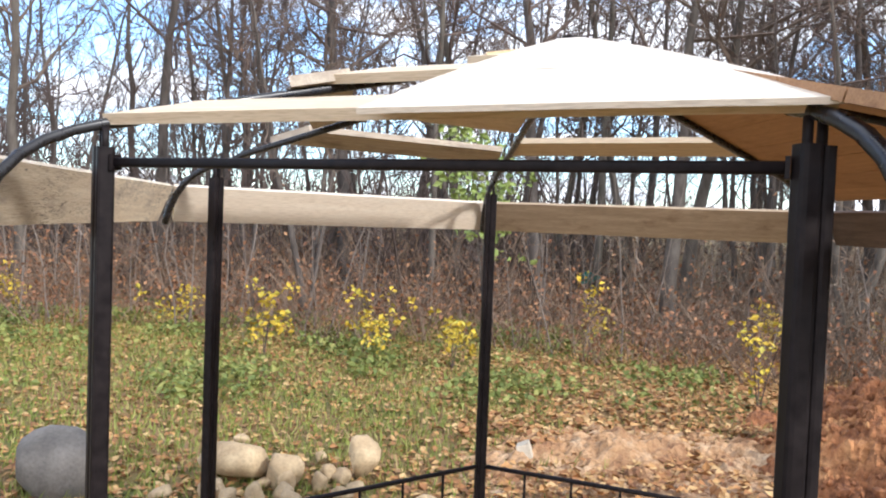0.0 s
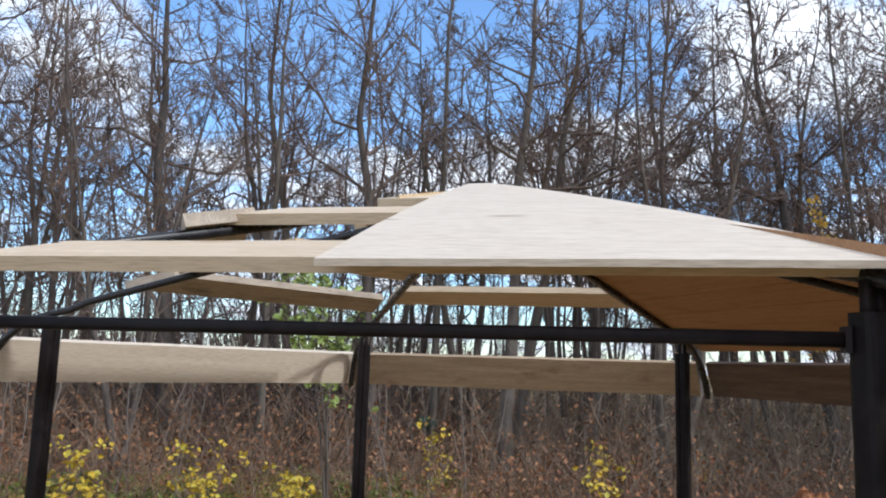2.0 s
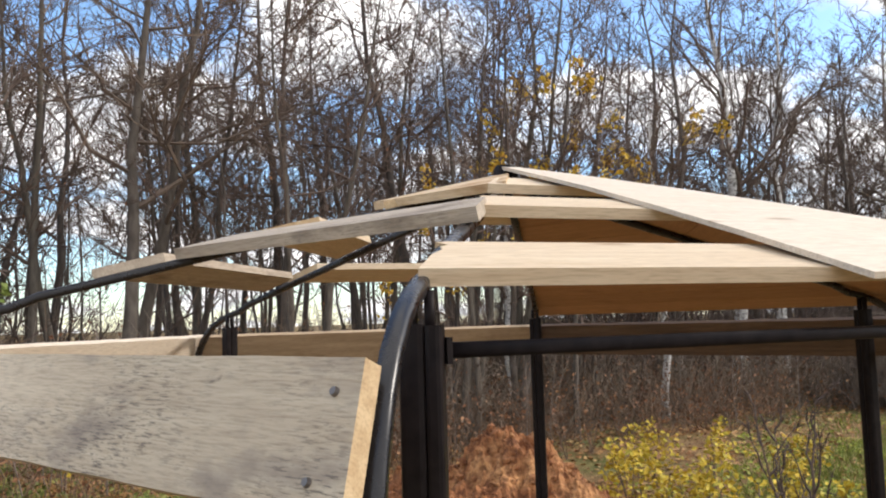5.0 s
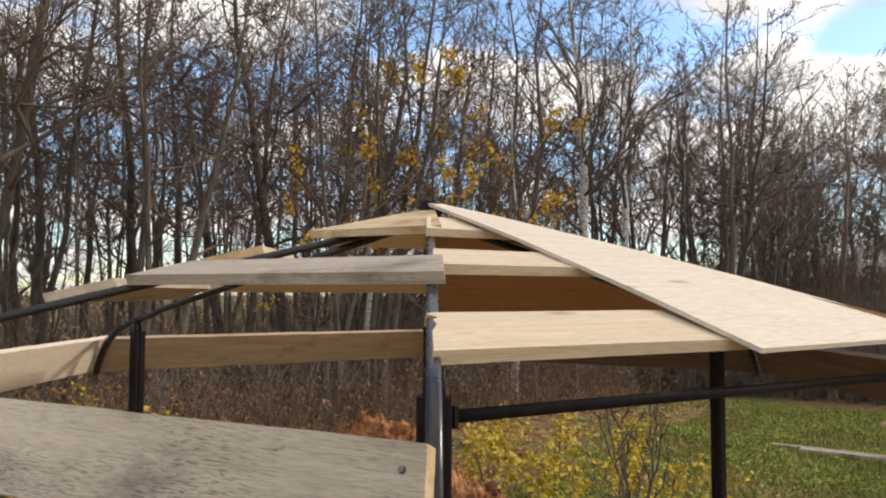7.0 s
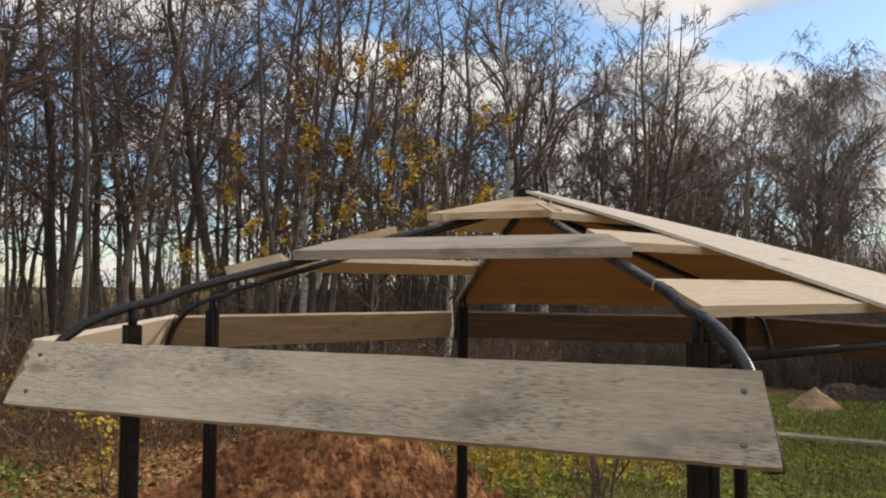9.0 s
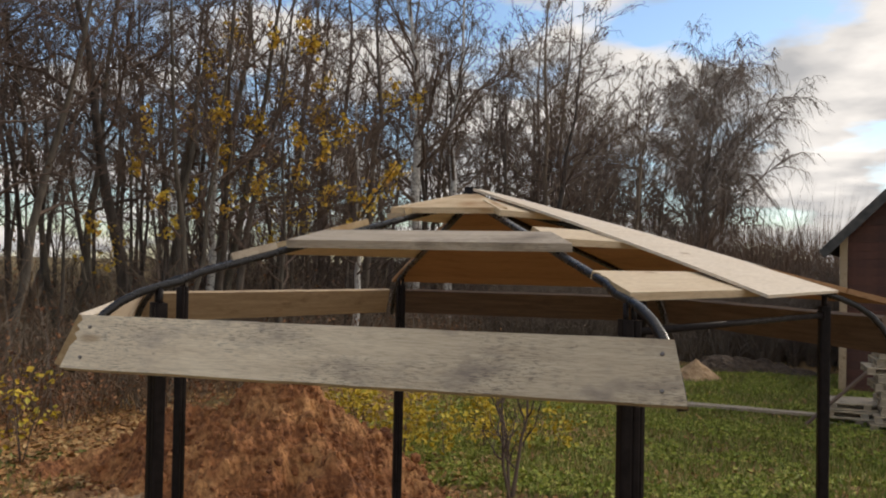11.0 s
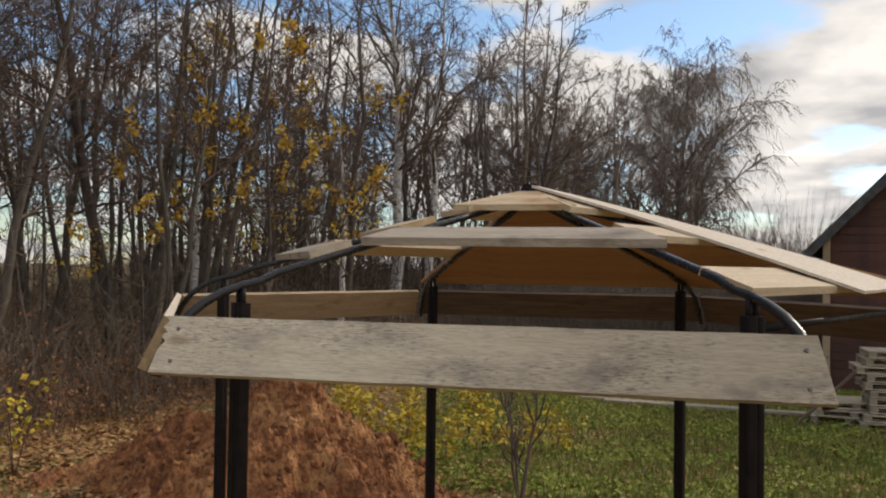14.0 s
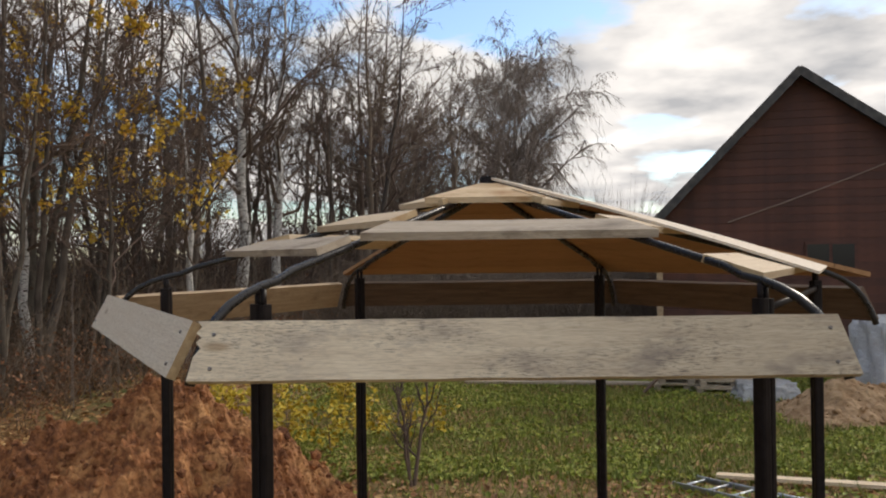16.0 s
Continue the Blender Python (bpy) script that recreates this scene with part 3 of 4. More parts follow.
fascia("AB", -0.880, 0.897, GREYWOOD, "weathered grey pine fascia board with worn ends", tops=(-0.868, 0.866), notched=True)
fascia("CA", -1.07, 0.84, PALE, "pale pine fascia board jutting past the rib", tops=(-1.02, 0.86))
fascia("EC", -0.86, 0.88, SHADETAN, "brownish pine fascia board, shade in its tone, with dark stains")
fascia("FE", -0.88, 0.88, SHADEWOOD, "darker old pine fascia board with shade in its colour")
fascia("DF", -0.87, 0.88, SHADEWOOD, "dark old pine fascia board with shade in its colour")

roof_board("AB", 1.03, 0.165, 0.03, BATTEN, (-0.02, 0.035), label="greyish pine roof batten")
roof_board("AB", 0.37, 0.30, 0.026, STAINED, (0.10, 0.04), top_over=(0.02, 0.02), label="short pine board below the hub")
roof_board("BD", 1.505, 0.21, 0.026, PINE, (0.0, 0.03), lift=-0.024, label="wide pine eave board split at one end", split=True)
roof_board("BD", 0.93, 0.17, 0.026, PINE)
roof_board("BD", 0.42, 0.20, 0.026, PINE, (0.02, 0.0))
roof_board("CA", 1.23, 0.165, 0.026, BATTEN, (-0.04, 0.0), label="grey batten across two ribs")
roof_board("CA", 0.80, 0.17, 0.026, PINE, (-0.02, 0.0))
roof_board("CA", 0.41, 0.20, 0.026, PINE)
roof_board("EC", 1.10, 0.16, 0.026, PINE)
roof_board("EC", 0.40, 0.20, 0.026, PINE)
# closed roof faces; the planks' colour already holds the under-roof shade
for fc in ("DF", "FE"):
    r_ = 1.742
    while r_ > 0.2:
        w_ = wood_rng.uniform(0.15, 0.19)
        roof_board(fc, r_, w_ - 0.004, 0.022, SHADESHEATH, (0.01, 0.01), name="roof_plank")
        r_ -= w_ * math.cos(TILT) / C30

# the thin sheet over half of one roof face
yl, yd = -1.387 / math.cos(TILT), -1.345 / math.cos(TILT)
sheet_m = face_frame("BD") @ Matrix.Translation((0.4, -0.7, 0.036))
bm = bmesh.new()
NU, NV = 14, 18
grid = {}
for j in range(NV + 1):
    v_ = j / NV
    for i in range(NU + 1):
        u_ = i / NU
        lo_ = Vector((-0.425 + 0.835 * u_, yl + (yd - yl) * u_ + 0.7, 0))
        hi_ = Vector((-0.425 + 0.045 * u_, 0.712, 0))
        q_ = lo_.lerp(hi_, v_)
        bow = 0.003 * math.sin(math.pi * v_) - 0.035 * (1 - v_) ** 2 - 0.006 * u_ * (1 - v_) + 0.0015 * noise.noise(q_ * 6)
        for k_, th in ((0, 0.0), (1, 0.011)):
            grid[i, j, k_] = bm.verts.new((q_.x, q_.y, bow + th))
for j in range(NV):
    for i in range(NU):
        bm.faces.new([grid[a_, c_, 1] for a_, c_ in ((i, j), (i + 1, j), (i + 1, j + 1), (i, j + 1))])
        bm.faces.new([grid[a_, c_, 0] for a_, c_ in ((i, j + 1), (i + 1, j + 1), (i + 1, j), (i, j))])
for i in range(NU):
    for j in (0, NV):
        bm.faces.new((grid[i, j, 0], grid[i + 1, j, 0], grid[i + 1, j, 1], grid[i, j, 1]))
for j in range(NV):
    for i in (0, NU):
        bm.faces.new((grid[i, j, 0], grid[i, j + 1, 0], grid[i, j + 1, 1], grid[i, j, 1]))
put("roof_sheet", bm, PALE, sheet_m, "thin pale plywood sheet laid over half a roof face")


# ---- trees ----
def tree_shape(seed, high, r0, limbs, up, reach, subs, twigs, droop=0.0, first=0.28, stems=1, twig_r=0.0105, leaf=0, lean=0.05, taper=0.45, clump=False):
    """Trunk with limbs, and the twigs, as two soups, and leaf places."""
    rng = np.random.default_rng(seed)
    wood_, fine = Soup(), Soup()
    tips = []
    for s in range(stems):
        a0 = rng.uniform(0, 6.28)
        tilt = lean if stems == 1 else 0.16
        k = 10
        t = np.linspace(0, 1, k)
        hh = high * (1 if s == 0 else rng.uniform(0.7, 0.95))
        bend = np.cumsum(rng.normal(0, 0.022 * hh / 3, (k, 2)), 0)
        pts = np.stack([math.cos(a0) * tilt * hh * t + bend[:, 0], math.sin(a0) * tilt * hh * t + bend[:, 1], t * hh - 0.25], 1)
        pts[0, :2] *= 0.2
        rad = r0 * (1 if s == 0 else 0.8) * (1 - 0.93 * t ** 0.9)
        rad[0] *= 1.25
        wood_.tube(pts, rad, 7)
        az = rng.uniform(0, 6.28)
        for i in range(limbs):
            u = first + (0.98 - first) * (i + rng.uniform(0, 1)) / limbs
            az += 2.4 + rng.normal(0, 0.4)
            base = np.array([np.interp(u, t, pts[:, c]) for c in range(3)])
            ln = hh * reach * (1.05 - u) ** taper * rng.uniform(0.6, 1.2)
            el = radians(up + rng.normal(0, 9))
            m_ = 6
            q = np.linspace(0, 1, m_)
            hor = ln * q * math.cos(el)
            ver = ln * (q * math.sin(el) + 0.22 * q ** 2 - droop * q ** 2.2)
            wig = np.cumsum(rng.normal(0, ln * 0.055, (m_, 3)), 0)
            lp = base + np.stack([np.cos(az) * hor, np.sin(az) * hor, ver], 1) + wig - wig[0]
            lr = max(0.012, np.interp(u, t, rad) * 0.5)
            fine.tube(lp, lr * (1 - 0.85 * q), 4)
            for j in range(subs):
                v = rng.uniform(0.2, 0.98)
                b0 = np.array([np.interp(v, q, lp[:, c]) for c in range(3)])
                d = lp[min(int(v * 5) + 1, 5)] - lp[int(v * 5) if v < 0.99 else 4]
                d = d / (np.linalg.norm(d) + 1e-9) + rng.normal(0, 0.55, 3) + np.array([0, 0, 0.25 - 0.6 * droop])
                d /= np.linalg.norm(d)
                sl = ln * rng.uniform(0.22, 0.5) * (1.15 - v * 0.6)
                mid = b0 + d * sl * 0.5 + rng.normal(0, sl * 0.05, 3)
                end = b0 + d * sl + np.array([0, 0, sl * (0.12 - droop)])
                fine.tube([b0, mid, end], [lr * 0.34 + 0.004, lr * 0.22 + 0.003, 0.003], 3)
                w = rng.uniform(0.1, 1.0, twigs)[:, None]
                p0 = np.where(w < 0.5, b0 + (mid - b0) * w * 2, mid + (end - mid) * (w * 2 - 1))
                dd = d + rng.normal(0, 0.6, (twigs, 3)) + np.array([0, 0, 0.15])
                dd /= np.linalg.norm(dd, axis=1)[:, None]
                tl = (sl * rng.uniform(0.25, 0.6, twigs))[:, None]
                if droop:
                    p1 = p0 + dd * tl * 0.6 + np.array([0, 0, -1.0]) * droop * tl * 2.2
                else:
                    p1 = p0 + dd * tl
                fine.cones(p0, p1, twig_r)
                w2 = rng.uniform(0.3, 0.8, twigs)[:, None]
                p2 = p0 + (p1 - p0) * w2
                d3 = (p1 - p0) * 0.5 + rng.normal(0, 0.3, (twigs, 3)) * tl + np.array([0, 0, -droop * 0.5]) * tl
                fine.cones(p2, p2 + d3, twig_r * 0.75)
                if leaf and clump:
                    if rng.uniform() < leaf:
                        tips.extend(p1)
                        tips.extend(p2)
                elif leaf:
                    tips.extend(p1[rng.uniform(0, 1, twigs) < leaf])
    return wood_, fine, tips


def make_tree(name, label, shape, trunk_mat, twig_mat, at, leaf_mat=None, leaf_size=0.07, leaf_many=1, group=""):
    wood_, fine, tips = shape
    ob = tagged(new(name), label, "tree", group)
    wood_.make("trunk", trunk_mat, ob, True)
    fine.make("crown", twig_mat, ob)
    if leaf_mat is not None and tips:
        rng = np.random.default_rng(len(tips))
        lv = Soup()
        pts = np.repeat(np.array(tips), leaf_many, 0)
        lv.leaves(pts + rng.normal(0, 0.07, pts.shape), leaf_size, rng)
        lv.make("leaves", leaf_mat, ob)
    ob.matrix_basis = at
    return ob


def stand(x, y, turn=0.0, size=1.0):
    return Matrix.Translation((x, y, ground_z(x, y))) @ Matrix.Rotation(turn, 4, "Z") @ Matrix.Scale(size, 4)


EDGE = [(-34, 22), (-20, 16), (-8, 13.5), (0, 11.8), (6, 10.2), (12, 8.6), (20, 6.4), (28, 3.2), (36, 0.5)]
EDGE_LEN = [0.0]
for (x0, y0), (x1, y1) in zip(EDGE, EDGE[1:]):
    EDGE_LEN.append(EDGE_LEN[-1] + math.hypot(x1 - x0, y1 - y0))


def behind_edge(u, d):
    """A place u of the way along the wood's edge and d metres into the wood."""
    s = u * EDGE_LEN[-1]
    x, y = np.interp(s, EDGE_LEN, [p[0] for p in EDGE]), np.interp(s, EDGE_LEN, [p[1] for p in EDGE])
    return float(x + 0.5 * d), float(y + 0.87 * d)


FOREST = "bare trees of the wood"
KINDS = [
    ("tall thin bare grey tree in the autumn wood", dict(high=12.5, r0=0.085, limbs=17, up=42, reach=0.32, subs=8, twigs=5, first=0.42, leaf=0.05)),
    ("tall bare tree with upswept limbs in the wood", dict(high=13.5, r0=0.16, limbs=18, up=40, reach=0.38, subs=9, twigs=5, first=0.36, leaf=0.05, taper=0.6)),
    ("bare forked tree with dark twigs in the wood", dict(high=11.5, r0=0.13, limbs=11, up=40, reach=0.36, subs=8, twigs=5, first=0.35, stems=2, leaf=0.07)),
    ("slender bare young tree in the wood", dict(high=9.5, r0=0.05, limbs=16, up=40, reach=0.31, subs=8, twigs=5, first=0.31, leaf=0.04)),
    ("bare crooked tree with spreading limbs in the wood", dict(high=12.0, r0=0.145, limbs=17, up=28, reach=0.40, subs=9, twigs=5, first=0.34, leaf=0.09, lean=0.12, taper=0.6)),
    ("bare three-stemmed tree at the wood's edge", dict(high=10.5, r0=0.085, limbs=8, up=36, reach=0.38, subs=8, twigs=5, first=0.28, stems=3, leaf=0.06)),
]
protos = []
tree_rng = random.Random(11)
for i, (lab, kw) in enumerate(KINDS):
    x, y = behind_edge(0.30 + 0.09 * i, 1.5 + 1.2 * (i % 3))
    protos.append(make_tree("tree", lab, tree_shape(20 + i, **kw), BARK, TWIG, stand(x, y, i), DARKLEAF if i % 2 == 0 else RUST, 0.085, 1, FOREST))
placed = [tuple(p.matrix_basis.translation[:2]) for p in protos]
tries = 0
while len(placed) < 178 and tries < 9000:
    tries += 1
    u, d = (0.14 + 0.86 * tree_rng.random() ** 0.8) if len(placed) < 138 else tree_rng.uniform(0.48, 0.80) if len(placed) < 168 else tree_rng.uniform(0.24, 0.50), 22 * tree_rng.random() ** 1.3
    x, y = behind_edge(u, d)
    if min(math.hypot(x - a, y - c) for a, c in placed) < 1.3 or math.hypot(x - 22.8, y - 7.2) < 2.5 or (x < 24 and abs(y - 7.1 - 0.30 * (x - 22.6)) < (1.9 if x > 15 else 1.1)):
        continue
    placed.append((x, y))
    size = tree_rng.uniform(0.8, 1.25) * (0.92 if u > 0.92 else 1.0)
    copy_thing(tree_rng.choice(protos), stand(x, y, tree_rng.uniform(0, 6.28), size))

# the birches
birch_kw = dict(limbs=26, up=56, reach=0.40, subs=9, twigs=8, droop=0.26, first=0.30, twig_r=0.009)
birch = make_tree("birch", "white-barked birch with thin drooping bare twigs", tree_shape(61, 15.5, 0.24, **birch_kw), BIRCH, TWIG, stand(22.6, 7.1, 0.6), group="birches")
copy_thing(birch, stand(23.6, 6.3, 2.9, 0.86))
copy_thing(birch, stand(13.6, 9.4, 4.4, 0.55))
copy_thing(birch, stand(16.6, 7.0, 1.4, 0.5))
big_kw = dict(limbs=74, up=58, reach=0.70, subs=16, twigs=13, droop=0.37, first=0.08, twig_r=0.015, taper=0.36)
make_tree("weeping_birch", "large bare weeping birch standing far off", tree_shape(77, 15.0, 0.32, **big_kw), HAZETWIG, HAZETWIG, stand(50.4, -3.8, 0.3, 0.97))
copy_thing(protos[4], stand(44, -0.5, 2.0, 0.95))
copy_thing(protos[1], stand(40, 1.4, 1.0, 0.88))
copy_thing(protos[2], stand(38, -1.2, 4.0, 0.72))
copy_thing(protos[5], stand(47, 1.5, 5.0, 1.1))
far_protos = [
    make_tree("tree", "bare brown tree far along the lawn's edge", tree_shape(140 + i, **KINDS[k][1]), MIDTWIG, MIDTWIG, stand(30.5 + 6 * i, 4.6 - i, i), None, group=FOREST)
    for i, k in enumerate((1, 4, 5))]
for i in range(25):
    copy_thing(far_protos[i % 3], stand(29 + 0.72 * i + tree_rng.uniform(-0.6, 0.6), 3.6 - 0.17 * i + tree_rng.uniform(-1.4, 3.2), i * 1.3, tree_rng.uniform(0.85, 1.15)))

# maples that keep some yellow leaves
maple_kw = dict(limbs=18, up=28, reach=0.44, subs=7, twigs=6, first=0.25, leaf=0.075, clump=True)
maple = make_tree("maple", "bare maple with tufts of golden leaves remaining", tree_shape(91, 8.4, 0.085, **maple_kw), BARK, TWIG, stand(15.4, 8.2, 0.4), GOLD, 0.14, 4, "yellow maples")
copy_thing(maple, stand(13.4, 7.6, 2.2, 0.9))
copy_thing(maple, stand(18.6, 8.0, 4.0, 0.95))
copy_thing(maple, stand(11.2, 9.3, 3.3, 0.7))


def green_sapling(x, y, high):
    """A slim young tree that still holds thin green leaves in its top."""
    rng = np.random.default_rng(5)
    ob = tagged(new("young_tree"), "slim young tree with thin light green leaves", "tree")
    tr, lf = Soup(), Soup()
    for s in range(3):
        lean_ = rng.normal(0, 0.10, 2) * high
        k = np.linspace(0, 1, 7)
        wob = np.cumsum(rng.normal(0, 0.02, (7, 2)), 0)
        pts = np.stack([lean_[0] * k ** 1.5 + wob[:, 0], lean_[1] * k ** 1.5 + wob[:, 1], high * rng.uniform(0.85, 1.0) * k - 0.1], 1)
        tr.tube(pts, 0.022 * (1 - 0.85 * k), 6)
        for i in range(26):
            u = 0.42 + 0.56 * rng.uniform() ** 0.7
            b0 = np.array([np.interp(u, k, pts[:, c]) for c in range(3)])
            a = rng.uniform(0, 6.28)
            ln = rng.uniform(0.3, 0.75)
            tip = b0 + np.array([math.cos(a) * ln, math.sin(a) * ln, ln * rng.uniform(-0.05, 0.35)])
            tr.cones([b0], [tip], 0.007)
            if u > 0.58 or rng.uniform() < 0.25:
                q = rng.uniform(0.35, 1.05, (11, 1))
                lf.leaves(b0 + (tip - b0) * q + rng.normal(0, 0.05, (11, 3)), 0.10, rng, 0.3, 1.2)
    tr.make("trunk", BARK, ob)
    lf.make("leaves", NEEDLE, ob)
    ob.matrix_basis = stand(x, y)


green_sapling(1.2, 8.4, 3.5)

# ---- brush, saplings, leaves and grass ----
def brush(name, label, count, u_range, d_range, high, seed, material, leaf_mat, leaf_share, leaf_size):
    """Shrubs: each a spray of bent stems with side twigs, some with withered leaves."""
    rng = np.random.default_rng(seed)
    st, lv = Soup(), Soup()
    base, hs = [], []
    for _ in range(count):
        x, y = behind_edge(rng.uniform(*u_range), rng.uniform(*d_range))
        base.append((x, y, ground_z(x, y) - 0.05))
        hs.append(high * rng.uniform(0.4, 1.3))
    k = 5
    p0 = np.repeat(np.array(base), k, 0)
    h = np.repeat(np.array(hs), k)[:, None]
    n_ = len(p0)
    p0 = p0 + np.concatenate([rng.normal(0, 0.05, (n_, 2)) * h, np.zeros((n_, 1))], 1)
    way = np.concatenate([rng.normal(0, 0.38, (n_, 2)), rng.uniform(0.55, 1.0, (n_, 1))], 1) * h
    mid = p0 + way * 0.5 + rng.normal(0, 0.04, (n_, 3)) * h
    end = p0 + way
    rad = (0.005 + 0.004 * h * rng.uniform(0.4, 1.3, (n_, 1)))[:, 0]
    st.cones(p0, mid + (mid - p0) * 0.25, rad)
    st.cones(mid, end, rad * 0.7)
    ends = []
    for _ in range(5):
        w = rng.uniform(0.0, 0.9, (n_, 1))
        b0 = np.where(rng.uniform(0, 1, (n_, 1)) < 0.4, p0 + (mid - p0) * (0.4 + 0.6 * w), mid + (end - mid) * w)
        e = b0 + (rng.normal(0, 0.55, (n_, 3)) + np.array([0, 0, 0.35])) * h * 0.24
        st.cones(b0, e, rad * 0.45)
        ends.append(e[np.repeat(rng.uniform(0, 1, count) < leaf_share, k)])
    tagged(st.make(name, material), label, "brush", kind="stuff")
    pts = np.concatenate(ends)
    if len(pts):
        lv.leaves(pts + rng.normal(0, 0.04, pts.shape), leaf_size, rng)
        tagged(lv.make(name + "_leaves", leaf_mat), "withered leaves hanging in the brush", "leaves", kind="stuff")


brush("undergrowth", "dense dry brown undergrowth along the wood", 2000, (0.12, 1.0), (-2.8, 6.0), 1.35, 31, BRUSH, RUST, 0.85, 0.074)
brush("thicket", "tall grey-brown shrubs packed inside the wood", 1000, (0.10, 1.0), (0.0, 14.0), 2.6, 32, BRUSH, RUST, 0.50, 0.09)
brush("young_growth", "tall thin brown saplings crowding the wood", 420, (0.68, 1.0), (0.5, 12.0), 5.0, 34, TWIG, DARKLEAF, 0.25, 0.08)
brush("edge_growth", "tall thin grey saplings before the wood", 330, (0.20, 0.52), (2.0, 15.0), 5.6, 35, TWIG, DARKLEAF, 0.15, 0.08)
brush("dark_brush", "dark tangled brush at the foot of the wood", 380, (0.56, 0.82), (-1.6, 4.0), 2.2, 36, HEDGE, DARKLEAF, 0.5, 0.075)
brush("far_thicket", "far brown thicket closing the wood", 1100, (0.0, 1.0), (10.0, 32.0), 3.7, 33, HEDGE, DARKLEAF, 0.12, 0.12)


def pale_stems(count, seed):
    """Thin pale upright shoots along the front of the wood, each a little crooked."""
    rng = np.random.default_rng(seed)
    st = Soup()
    for _ in range(count):
        x, y = behind_edge(rng.uniform(0.16, 0.80), rng.uniform(-2.6, 4.0))
        h = rng.uniform(1.2, 3.6)
        lean_ = rng.normal(0, 0.10, 2) * h
        k = np.linspace(0, 1, 6)
        wob = np.cumsum(rng.normal(0, 0.012 * h, (6, 2)), 0)
        pts = np.stack([x + lean_[0] * k + wob[:, 0], y + lean_[1] * k + wob[:, 1], ground_z(x, y) - 0.05 + h * k], 1)
        st.tube(pts, rng.uniform(0.008, 0.018) * (1 - 0.75 * k), 4)
        w = rng.uniform(0.35, 0.95, 5)
        b0 = np.stack([np.interp(w, k, pts[:, c]) for c in range(3)], 1)
        st.cones(b0, b0 + np.concatenate([rng.normal(0, 0.13, (5, 2)), rng.uniform(0.1, 0.3, (5, 1))], 1) * h * 0.6, 0.006)
    tagged(st.make("shoots", PALESTEM), "thin pale grey upright shoots along the wood", "shoots", kind="stuff")


pale_stems(230, 37)


def hedge_far(seed):
    rng = np.random.default_rng(seed)
    st = Soup()
    for _ in range(2200):
        x, y = rng.uniform(34, 75), rng.uniform(-22, 8)
        z = ground_z(x, y)
        h = rng.uniform(2.6, 5.2) * (1.5 if y > -11.5 else 0.75)
        p0 = np.array([x, y, z])
        k = 10
        e = p0 + np.stack([rng.normal(0, 0.22 * h, k), rng.normal(0, 0.22 * h, k), rng.uniform(0.4, 1.0, k) * h], 1)
        st.cones(np.repeat(p0[None], k, 0), e, 0.03)
    tagged(st.make("far_bushes", BRUSH), "far brown bushes beyond the lawn", "bushes", kind="stuff")


hedge_far(8)


def hedge_row(seed):
    """Dense dull brush that ends the lawn."""
    rng = np.random.default_rng(seed)
    st = Soup()
    n_ = 1500
    x, y = rng.uniform(20.5, 31, n_), rng.uniform(-10, 4.5, n_)
    p0 = np.stack([x, y, np.full(n_, -0.62)], 1)
    h = rng.uniform(1.6, 3.6, (n_, 1))
    for k in range(10):
        e = p0 + np.concatenate([rng.normal(0, 0.24, (n_, 2)), rng.uniform(0.3, 1.0, (n_, 1))], 1) * h
        st.cones(p0 + rng.normal(0, 0.08, (n_, 3)), e, 0.016)
        q = p0 + (e - p0) * rng.uniform(0.4, 0.9, (n_, 1))
        st.cones(q, q + rng.normal(0, 0.22, (n_, 3)) * h * 0.8, 0.010)
    tagged(st.make("hedge_brush", HEDGE), "dense dull brown brush ending the lawn", "brush", kind="stuff")


hedge_row(18)


def yellow_sapling(x, y, high, seed, mat_=None, label="young maple sapling with bright yellow leaves"):
    rng = np.random.default_rng(seed)
    ob = tagged(new("maple_sapling"), label, "sapling", "yellow saplings")
    st, lv = Soup(), Soup()
    ends = []
    for s in range(rng.integers(2, 5)):
        lean = rng.normal(0, 0.22, 2)
        p = np.array([[0, 0, -0.05], [lean[0] * high * 0.4, lean[1] * high * 0.4, high * 0.5], [lean[0] * high, lean[1] * high, high * rng.uniform(0.8, 1.1)]])
        st.tube(p, [0.008, 0.006, 0.002], 4)
        for w in np.linspace(0.35, 1.0, 7):
            b0 = p[1] + (p[2] - p[1]) * (w * 2 - 1) if w > 0.5 else p[0] + (p[1] - p[0]) * w * 2
            e = b0 + np.array([*rng.normal(0, 0.15, 2), rng.normal(0.02, 0.05)])
            st.cones([b0], [e], 0.003)
            ends.append(e)
    ends = [e for e in ends if rng.uniform() < 0.7]
    at = np.repeat(np.array(ends), 10, 0)
    lv.leaves(at + rng.normal(0, 0.06, at.shape), 0.085, rng, 0.35)
    st.make("stem", TWIG, ob)
    lv.make("leaves", mat_ or YELLOW, ob)
    ob.matrix_basis = stand(x, y, seed)


